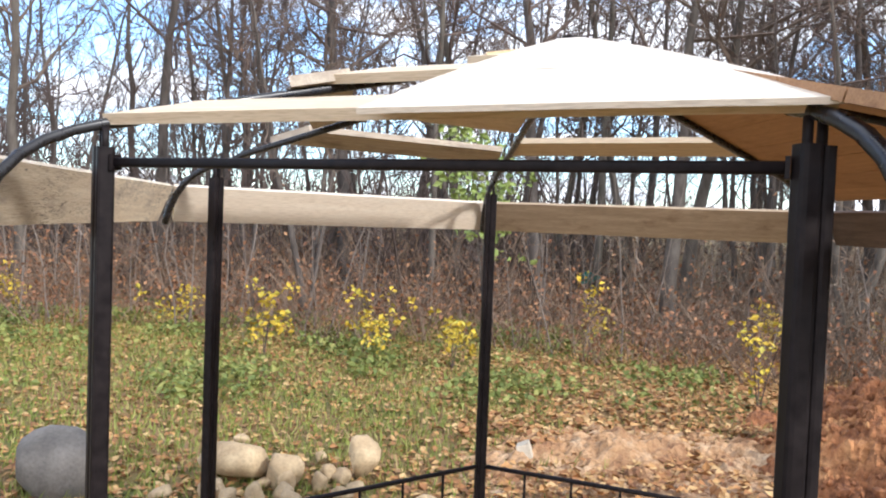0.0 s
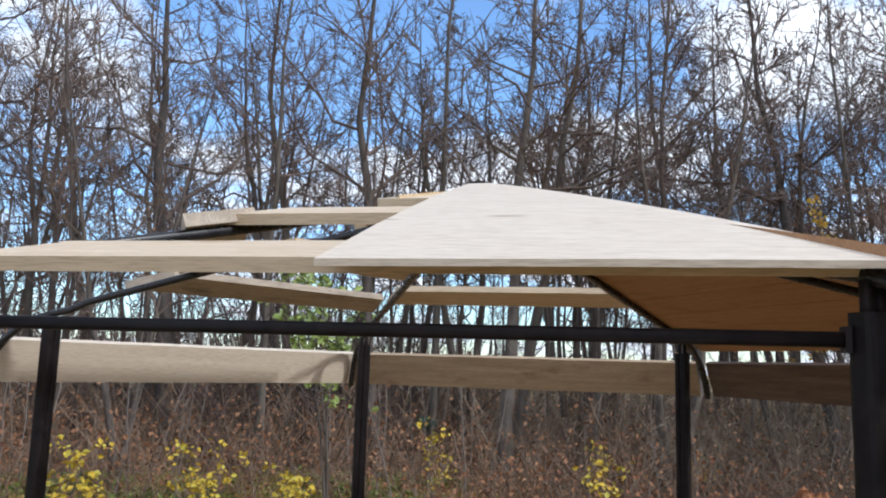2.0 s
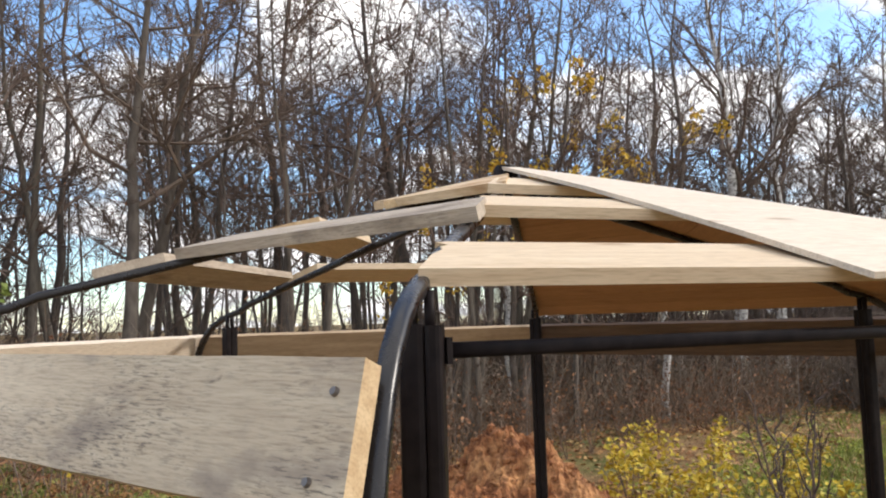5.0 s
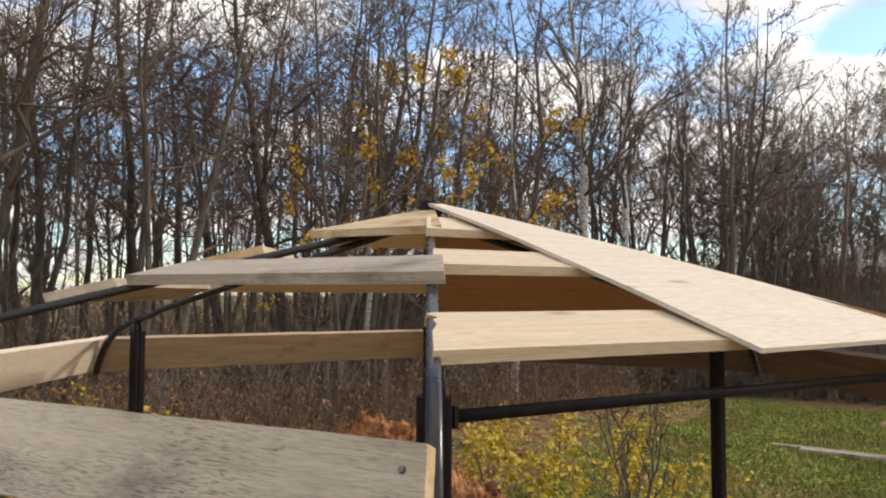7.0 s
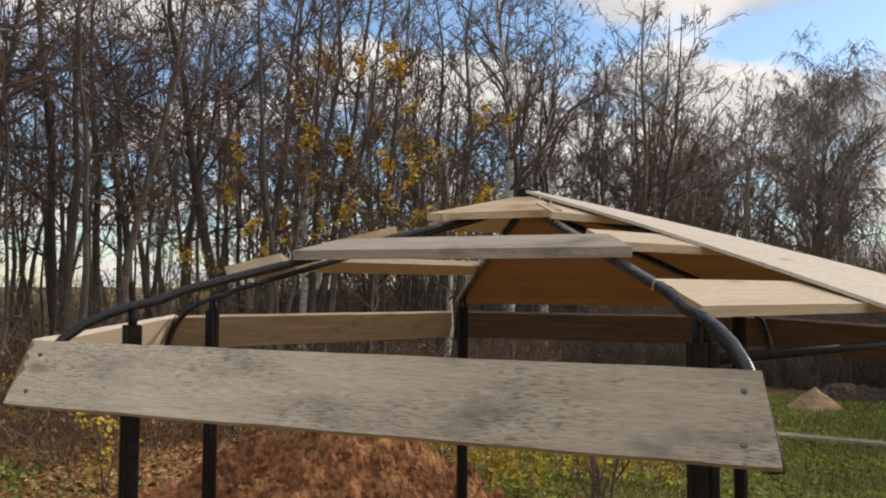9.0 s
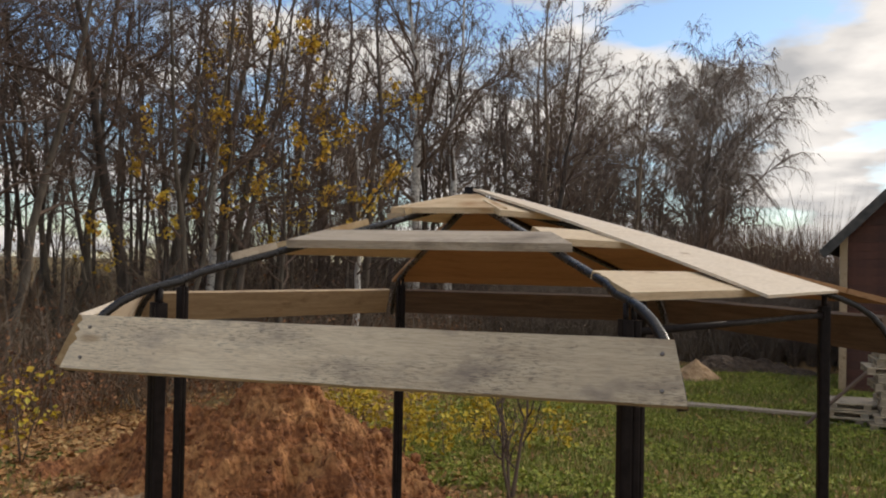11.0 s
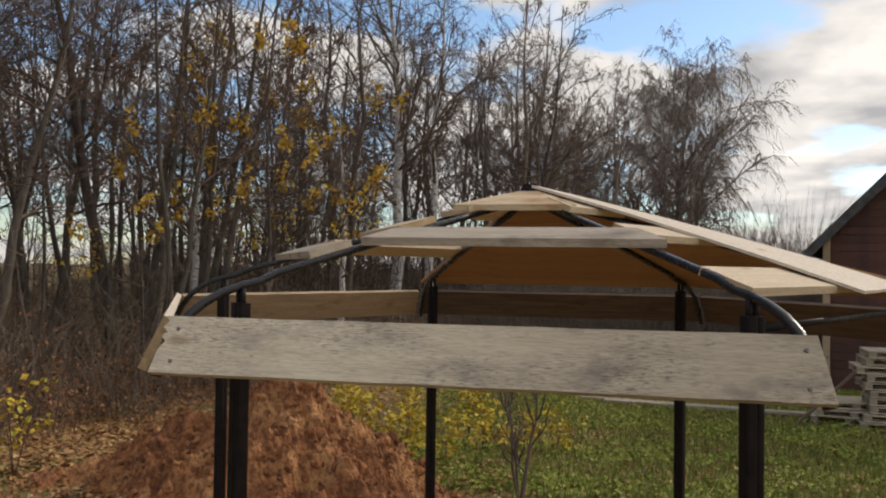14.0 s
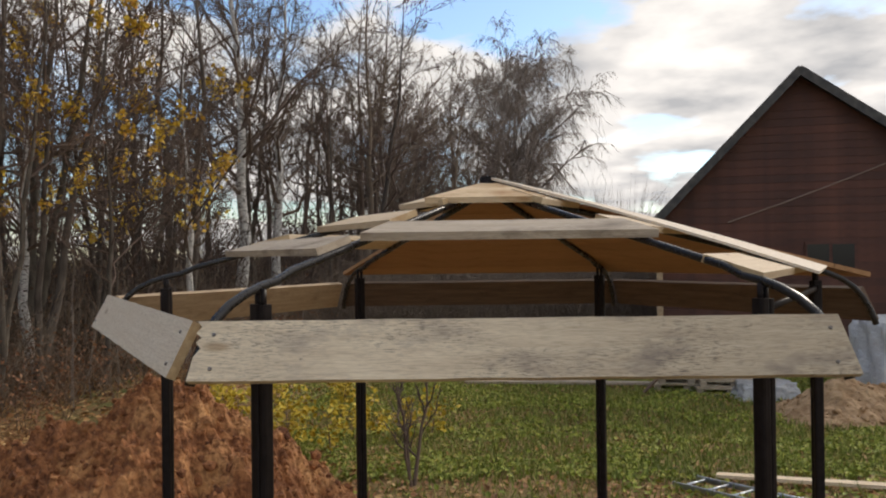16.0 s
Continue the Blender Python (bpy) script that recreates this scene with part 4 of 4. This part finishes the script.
for i, (x, y, h) in enumerate([(-1.9, 8.2, 1.0), (-0.2, 8.2, 1.1), (0.6, 7.6, 0.8), (4.1, 6.2, 1.1), (6.6, 10.4, 1.1), (-0.6, 7.8, 0.9), (-6.7, 11.8, 0.9),
                              (8.4, 3.7, 0.85), (9.6, 3.1, 0.9), (8.9, 10.6, 1.0), (9.2, 2.0, 0.75), (9.9, 4.2, 0.95), (9.3, 4.4, 0.8), (10.3, 3.4, 0.9), (8.0, 2.6, 0.7),
                              (11.4, 2.2, 0.7), (3.0, 9.4, 1.2), (-3.6, 10.6, 0.8), (6.4, 2.3, 0.8), (7.0, 2.5, 0.7), (6.2, 1.7, 0.6), (7.5, 0.9, 0.8), (7.7, 1.5, 0.7), (8.1, 0.5, 0.6), (6.7, 3.0, 0.9)]):
    yellow_sapling(x, y, h * 0.85, 100 + i)


def scatter(count, seed, box_, keep):
    rng = np.random.default_rng(seed)
    out = []
    while len(out) < count:
        x, y = rng.uniform(box_[0], box_[1]), rng.uniform(box_[2], box_[3])
        if rng.uniform() < keep(x, y):
            out.append((x, y, ground_z(x, y)))
    return np.array(out)


def grassy(x, y):
    g = noise.noise(Vector((x * 0.28, y * 0.28, 9.0))) * 0.5 + 0.5
    lawn = 1.0 if (x > 5 and y < 3.2 - 0.1 * x + 0.6) else (0.75 if y > 2.5 and x < 1.5 else 0.25)
    return max(0.0, min(1.0, lawn * (0.35 + g))) * max(0.0, 1 - 1.6 * soil_amount(x, y))


def littered(x, y):
    g = noise.noise(Vector((x * 0.5, y * 0.5, 2.0))) * 0.5 + 0.5
    wood_side = (0.5 if x < 0.3 and y < 8.5 else 1.0) if y > 3.9 else (0.35 if x > 5 and y < 2.5 else 0.7)
    return min(1.0, wood_side * (0.3 + g))


leaf_rng = np.random.default_rng(71)
for name, lab, pts, sz in (
        ("leaf_litter", "fallen brown and ochre leaves on the ground", scatter(42000, 41, (-7, 9, 2.0, 12.5), littered), 0.077),
        ("wood_litter", "thick brown leaf litter under the trees", scatter(15000, 42, (4, 28, 1.5, 15), littered), 0.12),
        ("lawn_leaves", "scattered fallen leaves on the lawn", scatter(9500, 43, (3, 18, -8, 2), littered), 0.085)):
    so_ = Soup()
    so_.leaves(pts + np.array([0, 0, 0.02]), sz, leaf_rng, 0.8)
    tagged(so_.make(name, LITTER), lab, "leaves", kind="stuff")
for name, lab, pts, hi_, wi_ in (
        ("meadow_grass", "short autumn grass between fallen leaves", scatter(46000, 51, (-9, 4, 2.2, 13), grassy), 0.09, 0.007),
        ("lawn_grass", "green tufted lawn grass", scatter(70000, 52, (3.5, 19, -9, 3.5), grassy), 0.12, 0.011)):
    so_ = Soup()
    so_.blades(pts, hi_, leaf_rng, wi_)
    tagged(so_.make(name, GRASS), lab, "grass", kind="stuff")
hb = scatter(34000, 53, (3.5, 19, -9, 4.5), lambda x, y: grassy(x, y) * (1.0 if noise.noise(Vector((x * 0.8, y * 0.8, 4))) > 0 else 0.12))
so_ = Soup()
so_.leaves(hb + np.array([0, 0, 0.05]), 0.075, leaf_rng, 0.6)
tagged(so_.make("lawn_herbs", CLOVER), "low green clover and herbs in the lawn", "plants", kind="stuff")
hb = scatter(6500, 54, (-8, 4.5, 5.5, 12), lambda x, y: 0.8 if noise.noise(Vector((x * 0.7, y * 0.7, 14))) > 0.12 else 0.05)
so_ = Soup()
so_.leaves(hb + np.array([0, 0, 0.12]) * leaf_rng.uniform(0.2, 1.6, (len(hb), 1)), 0.085, leaf_rng, 0.4)
tagged(so_.make("edge_herbs", HERB), "patches of low green herbs before the brush", "plants", kind="stuff")


# ---- heaps and stones ----
def heap(name, label, cx, cy, rx, ry, high, material, seed, rough=0.12, ridge=0.0, turn=0.0, steps=90):
    verts, faces = [], []
    base = ground_z(cx, cy)
    ct, st_ = math.cos(turn), math.sin(turn)
    for j in range(steps + 1):
        for i in range(steps + 1):
            a, c = -1.25 + 2.5 * i / steps, -1.25 + 2.5 * j / steps
            d = math.hypot(a, max(0.0, abs(c) - ridge) * (1 / (1 - ridge)))
            lx, ly = a * rx, c * ry
            x, y = cx + lx * ct - ly * st_, cy + lx * st_ + ly * ct
            h = high * (max(0.0, 1 - d) ** 0.98)
            q = Vector((x * 1.3, y * 1.3, seed))
            lump = rough * (1.1 * noise.fractal(q * 0.9, 0.9, 2.1, 4) - 0.95 * abs(noise.noise(q * 1.9)) + 0.3 + 0.45 * noise.noise(q * 5.2) - 0.40 * abs(noise.noise(q * 9.0)) + 0.22 * noise.noise(q * 17))
            h += lump * min(1.0, max(0.0, 1.15 - d) * 2.2)
            g = ground_z(x, y)
            verts.append((x - cx, y - cy, max(g - 0.05, g + h - 0.04 if d < 1.15 else g - 0.05) - base))
    w = steps + 1
    for j in range(steps):
        for i in range(steps):
            faces.append((j * w + i, j * w + i + 1, (j + 1) * w + i + 1, (j + 1) * w + i))
    ob = link_mesh(name, verts, faces, material, smooth=False)
    ob.location = (cx, cy, base)
    return tagged(ob, label, "heap")


clay = heap("clay_heap", "large heap of freshly dug red clay", 4.2, 3.15, 1.50, 2.05, 1.12, CLAY, 3.3, 0.30, 0.10, 0.0, 150)
heap("clay_spread", "low spread of trodden sandy clay", 2.35, 3.75, 2.3, 1.25, 0.10, TROD, 7.3, 0.15, 0.2, 0.15, 120)
sand = heap("sand_heap", "tan heap of building sand on the lawn", 9.3, -6.3, 1.15, 1.35, 0.62, SAND, 5.1, 0.09, 0.2)
heap("far_sand_heap", "small pale sand heap far across the lawn", 17.0, -1.9, 0.7, 0.7, 0.55, SAND, 6.4, 0.05, steps=40)
heap("far_soil_heap", "long low dark soil heap across the lawn", 18.8, -3.3, 0.9, 1.9, 0.42, DARKSOIL, 8.4, 0.12, 0.3, steps=50)


def clods(of, count, seed, material, label, name):
    """Loose lumps lying on a heap, more of them towards its foot."""
    rng = np.random.default_rng(seed)
    co = np.empty(len(of.data.vertices) * 3)
    of.data.vertices.foreach_get("co", co)
    co = co.reshape(-1, 3) + np.array(of.location)
    high = co[:, 2] - np.array([ground_z(x, y) for x, y in co[:, :2]])
    pick = rng.choice(np.flatnonzero(high > 0.03), count)
    ico = bmesh.new()
    bmesh.ops.create_icosphere(ico, subdivisions=1, radius=1.0)
    unit = np.array([v.co[:] for v in ico.verts])
    tri = np.array([[v.index for v in f.verts] for f in ico.faces])
    ico.free()
    lumps = Soup()
    for p in co[pick]:
        size = rng.uniform(0.012, 0.035) if rng.uniform() < 0.85 else rng.uniform(0.04, 0.075)
        v = unit * rng.uniform(0.6, 1.3, (len(unit), 1)) * size * rng.uniform(0.7, 1.2, 3)
        lumps._add(v + p + np.array([0, 0, size * 0.3]), tri)
    tagged(lumps.make(name, material), label, "clods", kind="stuff")


heap("clay_patch", "low spread of loose red clay beside the heap", 4.3, 4.9, 1.1, 1.2, 0.20, CLAY, 4.1, 0.16, 0.1, 0.0, 90)
clods(clay, 900, 64, CLAY, "loose clods of red clay on the heap", "clay_clods")
clods(sand, 260, 65, SAND, "loose lumps of sandy soil on the heap", "sand_lumps")
lv = Soup()
sp = scatter(1500, 62, (0.2, 4.6, 2.7, 5.1), lambda x, y: 0.9 if noise.noise(Vector((x * 1.6, y * 1.6, 21))) > 0.05 else 0.12)
sp[:, 2] += 0.07
lv.leaves(sp, 0.085, leaf_rng, 0.7)
hp = scatter(1700, 61, (2.0, 6.8, 0.8, 6.4), lambda x, y: 0.9)
hp[:, 2] += 0.02
dd = np.hypot((hp[:, 0] - 4.1) / 2.0, (hp[:, 1] - 3.4) / 2.4)
hp = hp[dd > 0.92]
lv.leaves(hp + np.array([0, 0, 0.04]), 0.09, leaf_rng, 0.7)
tagged(lv.make("heap_leaves", LITTER), "fallen leaves round the clay heap", "leaves", kind="stuff")


def stone(x, y, sx, sy, sz, material, label, seed, turn=0.0, sink=0.15, worn=1.0):
    """A fieldstone: a lump with a few flat broken faces, rounded by wear."""
    bm = bmesh.new()
    fr = random.Random(int(seed * 10))
    facets = [(Vector((fr.gauss(0, 1), fr.gauss(0, 1), fr.gauss(0, 1))).normalized(), fr.uniform(0.50, 0.74)) for _ in range(int(11 * worn))]
    bmesh.ops.create_icosphere(bm, subdivisions=3, radius=1.0)
    for v in bm.verts:
        d = v.co.normalized()
        k = 1 + worn * 0.34 * noise.noise(d * 1.2 + Vector((seed * 3.7, 0, 0))) + 0.06 * noise.noise(d * 4 + Vector((0, seed, 0)))
        for f in facets:
            k = min(k, f[1] / max(1e-3, d.dot(f[0])) if d.dot(f[0]) > 0 else k)
        c = d * k
        v.co = Vector((c.x * sx / 2, c.y * sy / 2, c.z * sz / 2))
    ob = part("fieldstone", bm, material, None, label, None, True)
    ob.matrix_basis = Matrix.Translation((x, y, ground_z(x, y) + sz * (0.5 - sink))) @ Matrix.Rotation(turn, 4, "Z")
    tagged(ob, label, "stone", "fieldstones beside the gazebo")


stone(-2.70, 2.95, 0.66, 0.52, 0.58, GREYSTONE, "large smooth grey boulder on the grass", 1.0, 0.2, 0.24, 0.45)
stone(-1.47, 3.15, 0.56, 0.42, 0.44, TANSTONE, "tan fieldstone in a row beside the gazebo", 2.0, 0.3)
stone(-1.18, 3.02, 0.38, 0.34, 0.38, TANSTONE, "tan fieldstone in a row beside the gazebo", 3.0, 1.3)
stone(-0.60, 3.20, 0.31, 0.28, 0.48, TANSTONE, "upright brownish fieldstone beside the gazebo", 4.0)
for i in range(22):
    r_ = random.Random(300 + i)
    stone(-1.1 + r_.gauss(0, 0.36), r_.uniform(2.5, 3.25), r_.uniform(0.13, 0.29), r_.uniform(0.12, 0.22), r_.uniform(0.10, 0.20), TANSTONE, "small tan fieldstone among fallen leaves", 10.0 + i, r_.uniform(0, 3))
stone(-1.62, 4.05, 0.18, 0.14, 0.14, TANSTONE, "small tan stone lying in the grass", 41.0)
stone(-0.92, 3.62, 0.13, 0.11, 0.12, TANSTONE, "small pale stone lying in the grass", 42.0)

blk = part("brick_block", box(0.22, 0.12, 0.10, 0.006), PALESTONE, None, "pale building block standing on the clay")
blk.matrix_basis = Matrix.Translation((0.72, 3.62, ground_z(0.72, 3.62) + 0.10)) @ Euler((1.2, 0.1, 1.3)).to_matrix().to_4x4()
tagged(blk, "pale building block tipped up on the clay", "block")
tarp = Soup()
tr_rng = np.random.default_rng(3)
tarp.leaves(np.array([[0, 0, 0.18]]) + tr_rng.normal(0, 0.06, (22, 3)), 0.22, tr_rng, 0.3)
tb = tarp.make("tarp_scrap", TEAL)
tb.location = (4.2, 13.6, 0.55)
tagged(tb, "crumpled teal scrap caught in the brush", "tarp")

# a bare dark bush behind the gazebo
bs, bf, _ = tree_shape(131, 2.0, 0.03, 7, 62, 0.35, 4, 4, first=0.2, stems=3, twig_r=0.004)
bush = tagged(new("bare_bush"), "small bare dark bush on the lawn", "bush")
bs.make("trunk", TWIG, bush, True)
bf.make("crown", TWIG, bush)
bush.matrix_basis = stand(4.9, 0.62, 0.5)

# ---- timber, pallets and the barn ----
def lying_plank(p, q, wide, thick, material, label, lift=0.0, name="plank"):
    p, q = Vector(p), Vector(q)
    ln = (q - p).length
    a = math.atan2(q.y - p.y, q.x - p.x)
    z0, z1 = ground_z(p.x, p.y), ground_z(q.x, q.y)
    ob = part(name, prism([(-ln / 2, -wide / 2), (ln / 2, -wide / 2), (ln / 2, wide / 2), (-ln / 2, wide / 2)], 0, thick, 0.003, 0.003, wood_rng), material)
    c = (p + q) / 2
    ob.matrix_basis = Matrix.Translation((c.x, c.y, (z0 + z1) / 2 + lift)) @ Matrix.Rotation(a, 4, "Z") @ Matrix.Rotation(-math.atan2(z1 - z0, ln), 4, "Y")
    return tagged(ob, label, "plank")


lying_plank((12.85, -0.1, 0), (12.3, -3.9, 0), 0.20, 0.05, OLDWOOD, "long grey plank lying across the lawn", 0.05)
lying_plank((13.2, 0.4, 0), (12.7, -3.0, 0), 0.16, 0.04, OLDWOOD, "second grey plank lying across the lawn", 0.04)
lying_plank((5.05, -2.7, 0), (4.1, -4.6, 0), 0.13, 0.035, PINE, "pale pine plank lying on the grass", 0.06)

ladder = tagged(new("ladder"), "aluminium ladder lying in the grass", "ladder")
for y in (-0.19, 0.19):
    part("stile", sweep([(-1.0, y, 0), (1.0, y, 0)], 0.03, 0.06, (0, 1, 0)), ALU, ladder, "", None, True)
for i in range(7):
    x = -0.88 + 0.29 * i
    part("rung", sweep([(x, -0.18, 0), (x, 0.18, 0)], 0.03, 0.03, (1, 0, 0)), ALU, ladder, "", None, True)
ladder.matrix_basis = Matrix.Translation((4.0, -2.85, ground_z(4.0, -2.85) + 0.05)) @ Matrix.Rotation(radians(214), 4, "Z") @ Matrix.Rotation(-0.05, 4, "Y")


def pallet_proto():
    ob = tagged(new("pallet"), "grey weathered wooden pallet in a stack", "pallet", "stacked pallets")
    for i in range(7):
        part("deck_board", box(1.2, 0.10, 0.022, 0.002), GREYWOOD, ob, "", Matrix.Translation((0, -0.36 + 0.12 * i, 0.125)))
    for y in (-0.35, 0, 0.35):
        for x in (-0.54, 0, 0.54):
            part("block", box(0.12, 0.09, 0.075, 0.003), OLDWOOD, ob, "", Matrix.Translation((x, y, 0.075)))
    for y in (-0.35, 0, 0.35):
        part("bottom_board", box(1.2, 0.10, 0.022, 0.002), GREYWOOD, ob, "", Matrix.Translation((0, y, 0.025)))
    return ob


pz = ground_z(11.7, -4.9)
pal = pallet_proto()
pal.matrix_basis = Matrix.Translation((11.6, -5.05, pz)) @ Matrix.Rotation(radians(84), 4, "Z")
pr = random.Random(9)
for i in range(1, 10):
    copy_thing(pal, Matrix.Translation((11.6 + pr.uniform(-0.08, 0.08), -5.1 + pr.uniform(-0.13, 0.13), pz + 0.137 * i)) @ Matrix.Rotation(radians(84 + pr.uniform(-4, 4)), 4, "Z"))
for i in range(3):
    copy_thing(pal, Matrix.Translation((12.0 + pr.uniform(-0.1, 0.1), -4.4 + pr.uniform(-0.1, 0.1), pz + 0.137 * i)) @ Matrix.Rotation(radians(84 + pr.uniform(-8, 8)), 4, "Z"))
lean = part("leaning_board", box(1.5, 0.10, 0.03, 0.003), SHADEWOOD, None, "")
lean.matrix_basis = look((11.35, -3.95, pz + 0.58), (11.45, -4.75, pz + 1.35)) @ Matrix.Rotation(radians(90), 4, "Y") @ Matrix.Rotation(radians(90), 4, "X")
tagged(lean, "dark board leaning against the pallets", "board")


def film_bundle(cx, cy, sx, sy, sz, seed, label):
    bm = bmesh.new()
    bmesh.ops.create_cube(bm, size=1.0)
    bmesh.ops.subdivide_edges(bm, edges=bm.edges[:], cuts=14, use_grid_fill=True)
    for v in bm.verts:
        c = v.co.copy()
        k = noise.fractal(c * 4 + Vector((seed, seed, 0)), 1.0, 2.0, 4) * 0.09
        spread = 1 + 0.25 * (0.5 - c.z)
        v.co = Vector((c.x * sx * spread * (1 + k), c.y * sy * spread * (1 + k), (c.z + 0.5) * sz * (1 + k)))
    ob = part("film_bundle", bm, PLASTIC, None, label, None, True)
    ob.location = (cx, cy, ground_z(cx, cy) - 0.02)
    tagged(ob, label, "bundle")


film_bundle(10.9, -8.35, 1.2, 1.8, 1.45, 2.0, "stack wrapped in milky plastic film")
film_bundle(10.9, -5.55, 0.5, 0.9, 0.32, 5.0, "crumpled plastic film over boards")

barn = tagged(new("barn"), "tall red-brown barn with a steep gable", "barn")
BX, BY, TURN = 15.17, -8.09, -15.0
BZ = ground_z(15.2, -8) - 0.05
LEFT, RIGHT = 3.2, 4.4                  # from the ridge to each side wall
TOP_H, LEFT_H, RIGHT_H = 6.30 - BZ, 2.94 - BZ, 3.05 - BZ
barn.matrix_basis = pose(BX, BY, BZ, 0, 0, TURN)
LEAN_L, LEAN_R = (TOP_H - LEFT_H) / LEFT, (TOP_H - RIGHT_H) / RIGHT
GABLE_M = Matrix(((0, 0, -1, 0.12), (-1, 0, 0, 0), (0, 1, 0, 0), (0, 0, 0, 1)))
gable = part("gable_wall", prism([(-LEFT, 0), (RIGHT, 0), (RIGHT, RIGHT_H), (0, TOP_H), (-LEFT, LEFT_H)], -0.1, 0, 0.0), SIDING, barn, "", GABLE_M)
course, zc = 0.19, 0.0
while zc < TOP_H - 0.2:
    top = zc + course
    wl_, wr_ = min(LEFT, (TOP_H - top) / LEAN_L), min(RIGHT, (TOP_H - top) / LEAN_R)
    part("siding_board", prism([(-wl_, -course / 2 + 0.005), (wr_, -course / 2 + 0.005), (wr_, course / 2 - 0.005), (-wl_, course / 2 - 0.005)], 0, 0.028, 0.006), SIDING, gable, "", Matrix.Translation((0, zc + course / 2, 0.002)))
    zc += course
for s, side, side_h, lean_ in ((1, LEFT, LEFT_H, LEAN_L), (-1, RIGHT, RIGHT_H, LEAN_R)):
    part("side_wall", box(9.0, 0.14, side_h, 0.01), SIDING, barn, "", Matrix.Translation((4.64, s * (side - 0.07), side_h / 2)))
    run = side + 0.45
    rise = run * lean_
    slab = math.hypot(run, rise)
    tip = s * -math.atan2(rise, run)
    part("roof", box(9.6, slab, 0.09, 0.01), ROOFING, barn, "dark roofing on a steep slope", Matrix.Translation((4.5, s * run / 2, TOP_H + 0.10 - rise / 2)) @ Matrix.Rotation(tip, 4, "X"))
    part("barge_board", box(0.035, slab, 0.20, 0.005), ROOFING, barn, "", Matrix.Translation((-0.32, s * run / 2, TOP_H + 0.03 - rise / 2)) @ Matrix.Rotation(tip, 4, "X"))
part("back_wall", box(0.14, LEFT + RIGHT, LEFT_H, 0.01), SIDING, barn, "", Matrix.Translation((9.2, (LEFT - RIGHT) / 2, LEFT_H / 2)))
part("corner_post", box(0.15, 0.15, LEFT_H - 0.02, 0.006), SHADETAN, barn, "pale raw wood corner post", Matrix.Translation((0.0, LEFT + 0.02, LEFT_H / 2)))
win = part("window", box(0.05, 1.12, 0.72, 0.004), SIDING, barn, "small dark two-pane window", Matrix.Translation((0.07, -0.66, 1.95 - BZ)))
for s in (-0.27, 0.27):
    part("pane", box(0.02, 0.47, 0.62, 0.0), GLASS, win, "", Matrix.Translation((-0.026, s, 0)))

cable = Soup()
q = np.linspace(0, 1, 16)
cable.tube(np.stack([0.06 + 0 * q, 1.6 - 5.6 * q, 3.45 + 2.2 * q - 0.3 * q * (1 - q)], 1), 0 * q + 0.013, 5)
cb = cable.make("wall_cable", WIRE)
cb.matrix_basis = barn.matrix_basis.copy()
tagged(cb, "thin pale cable strung along the barn gable", "cable")
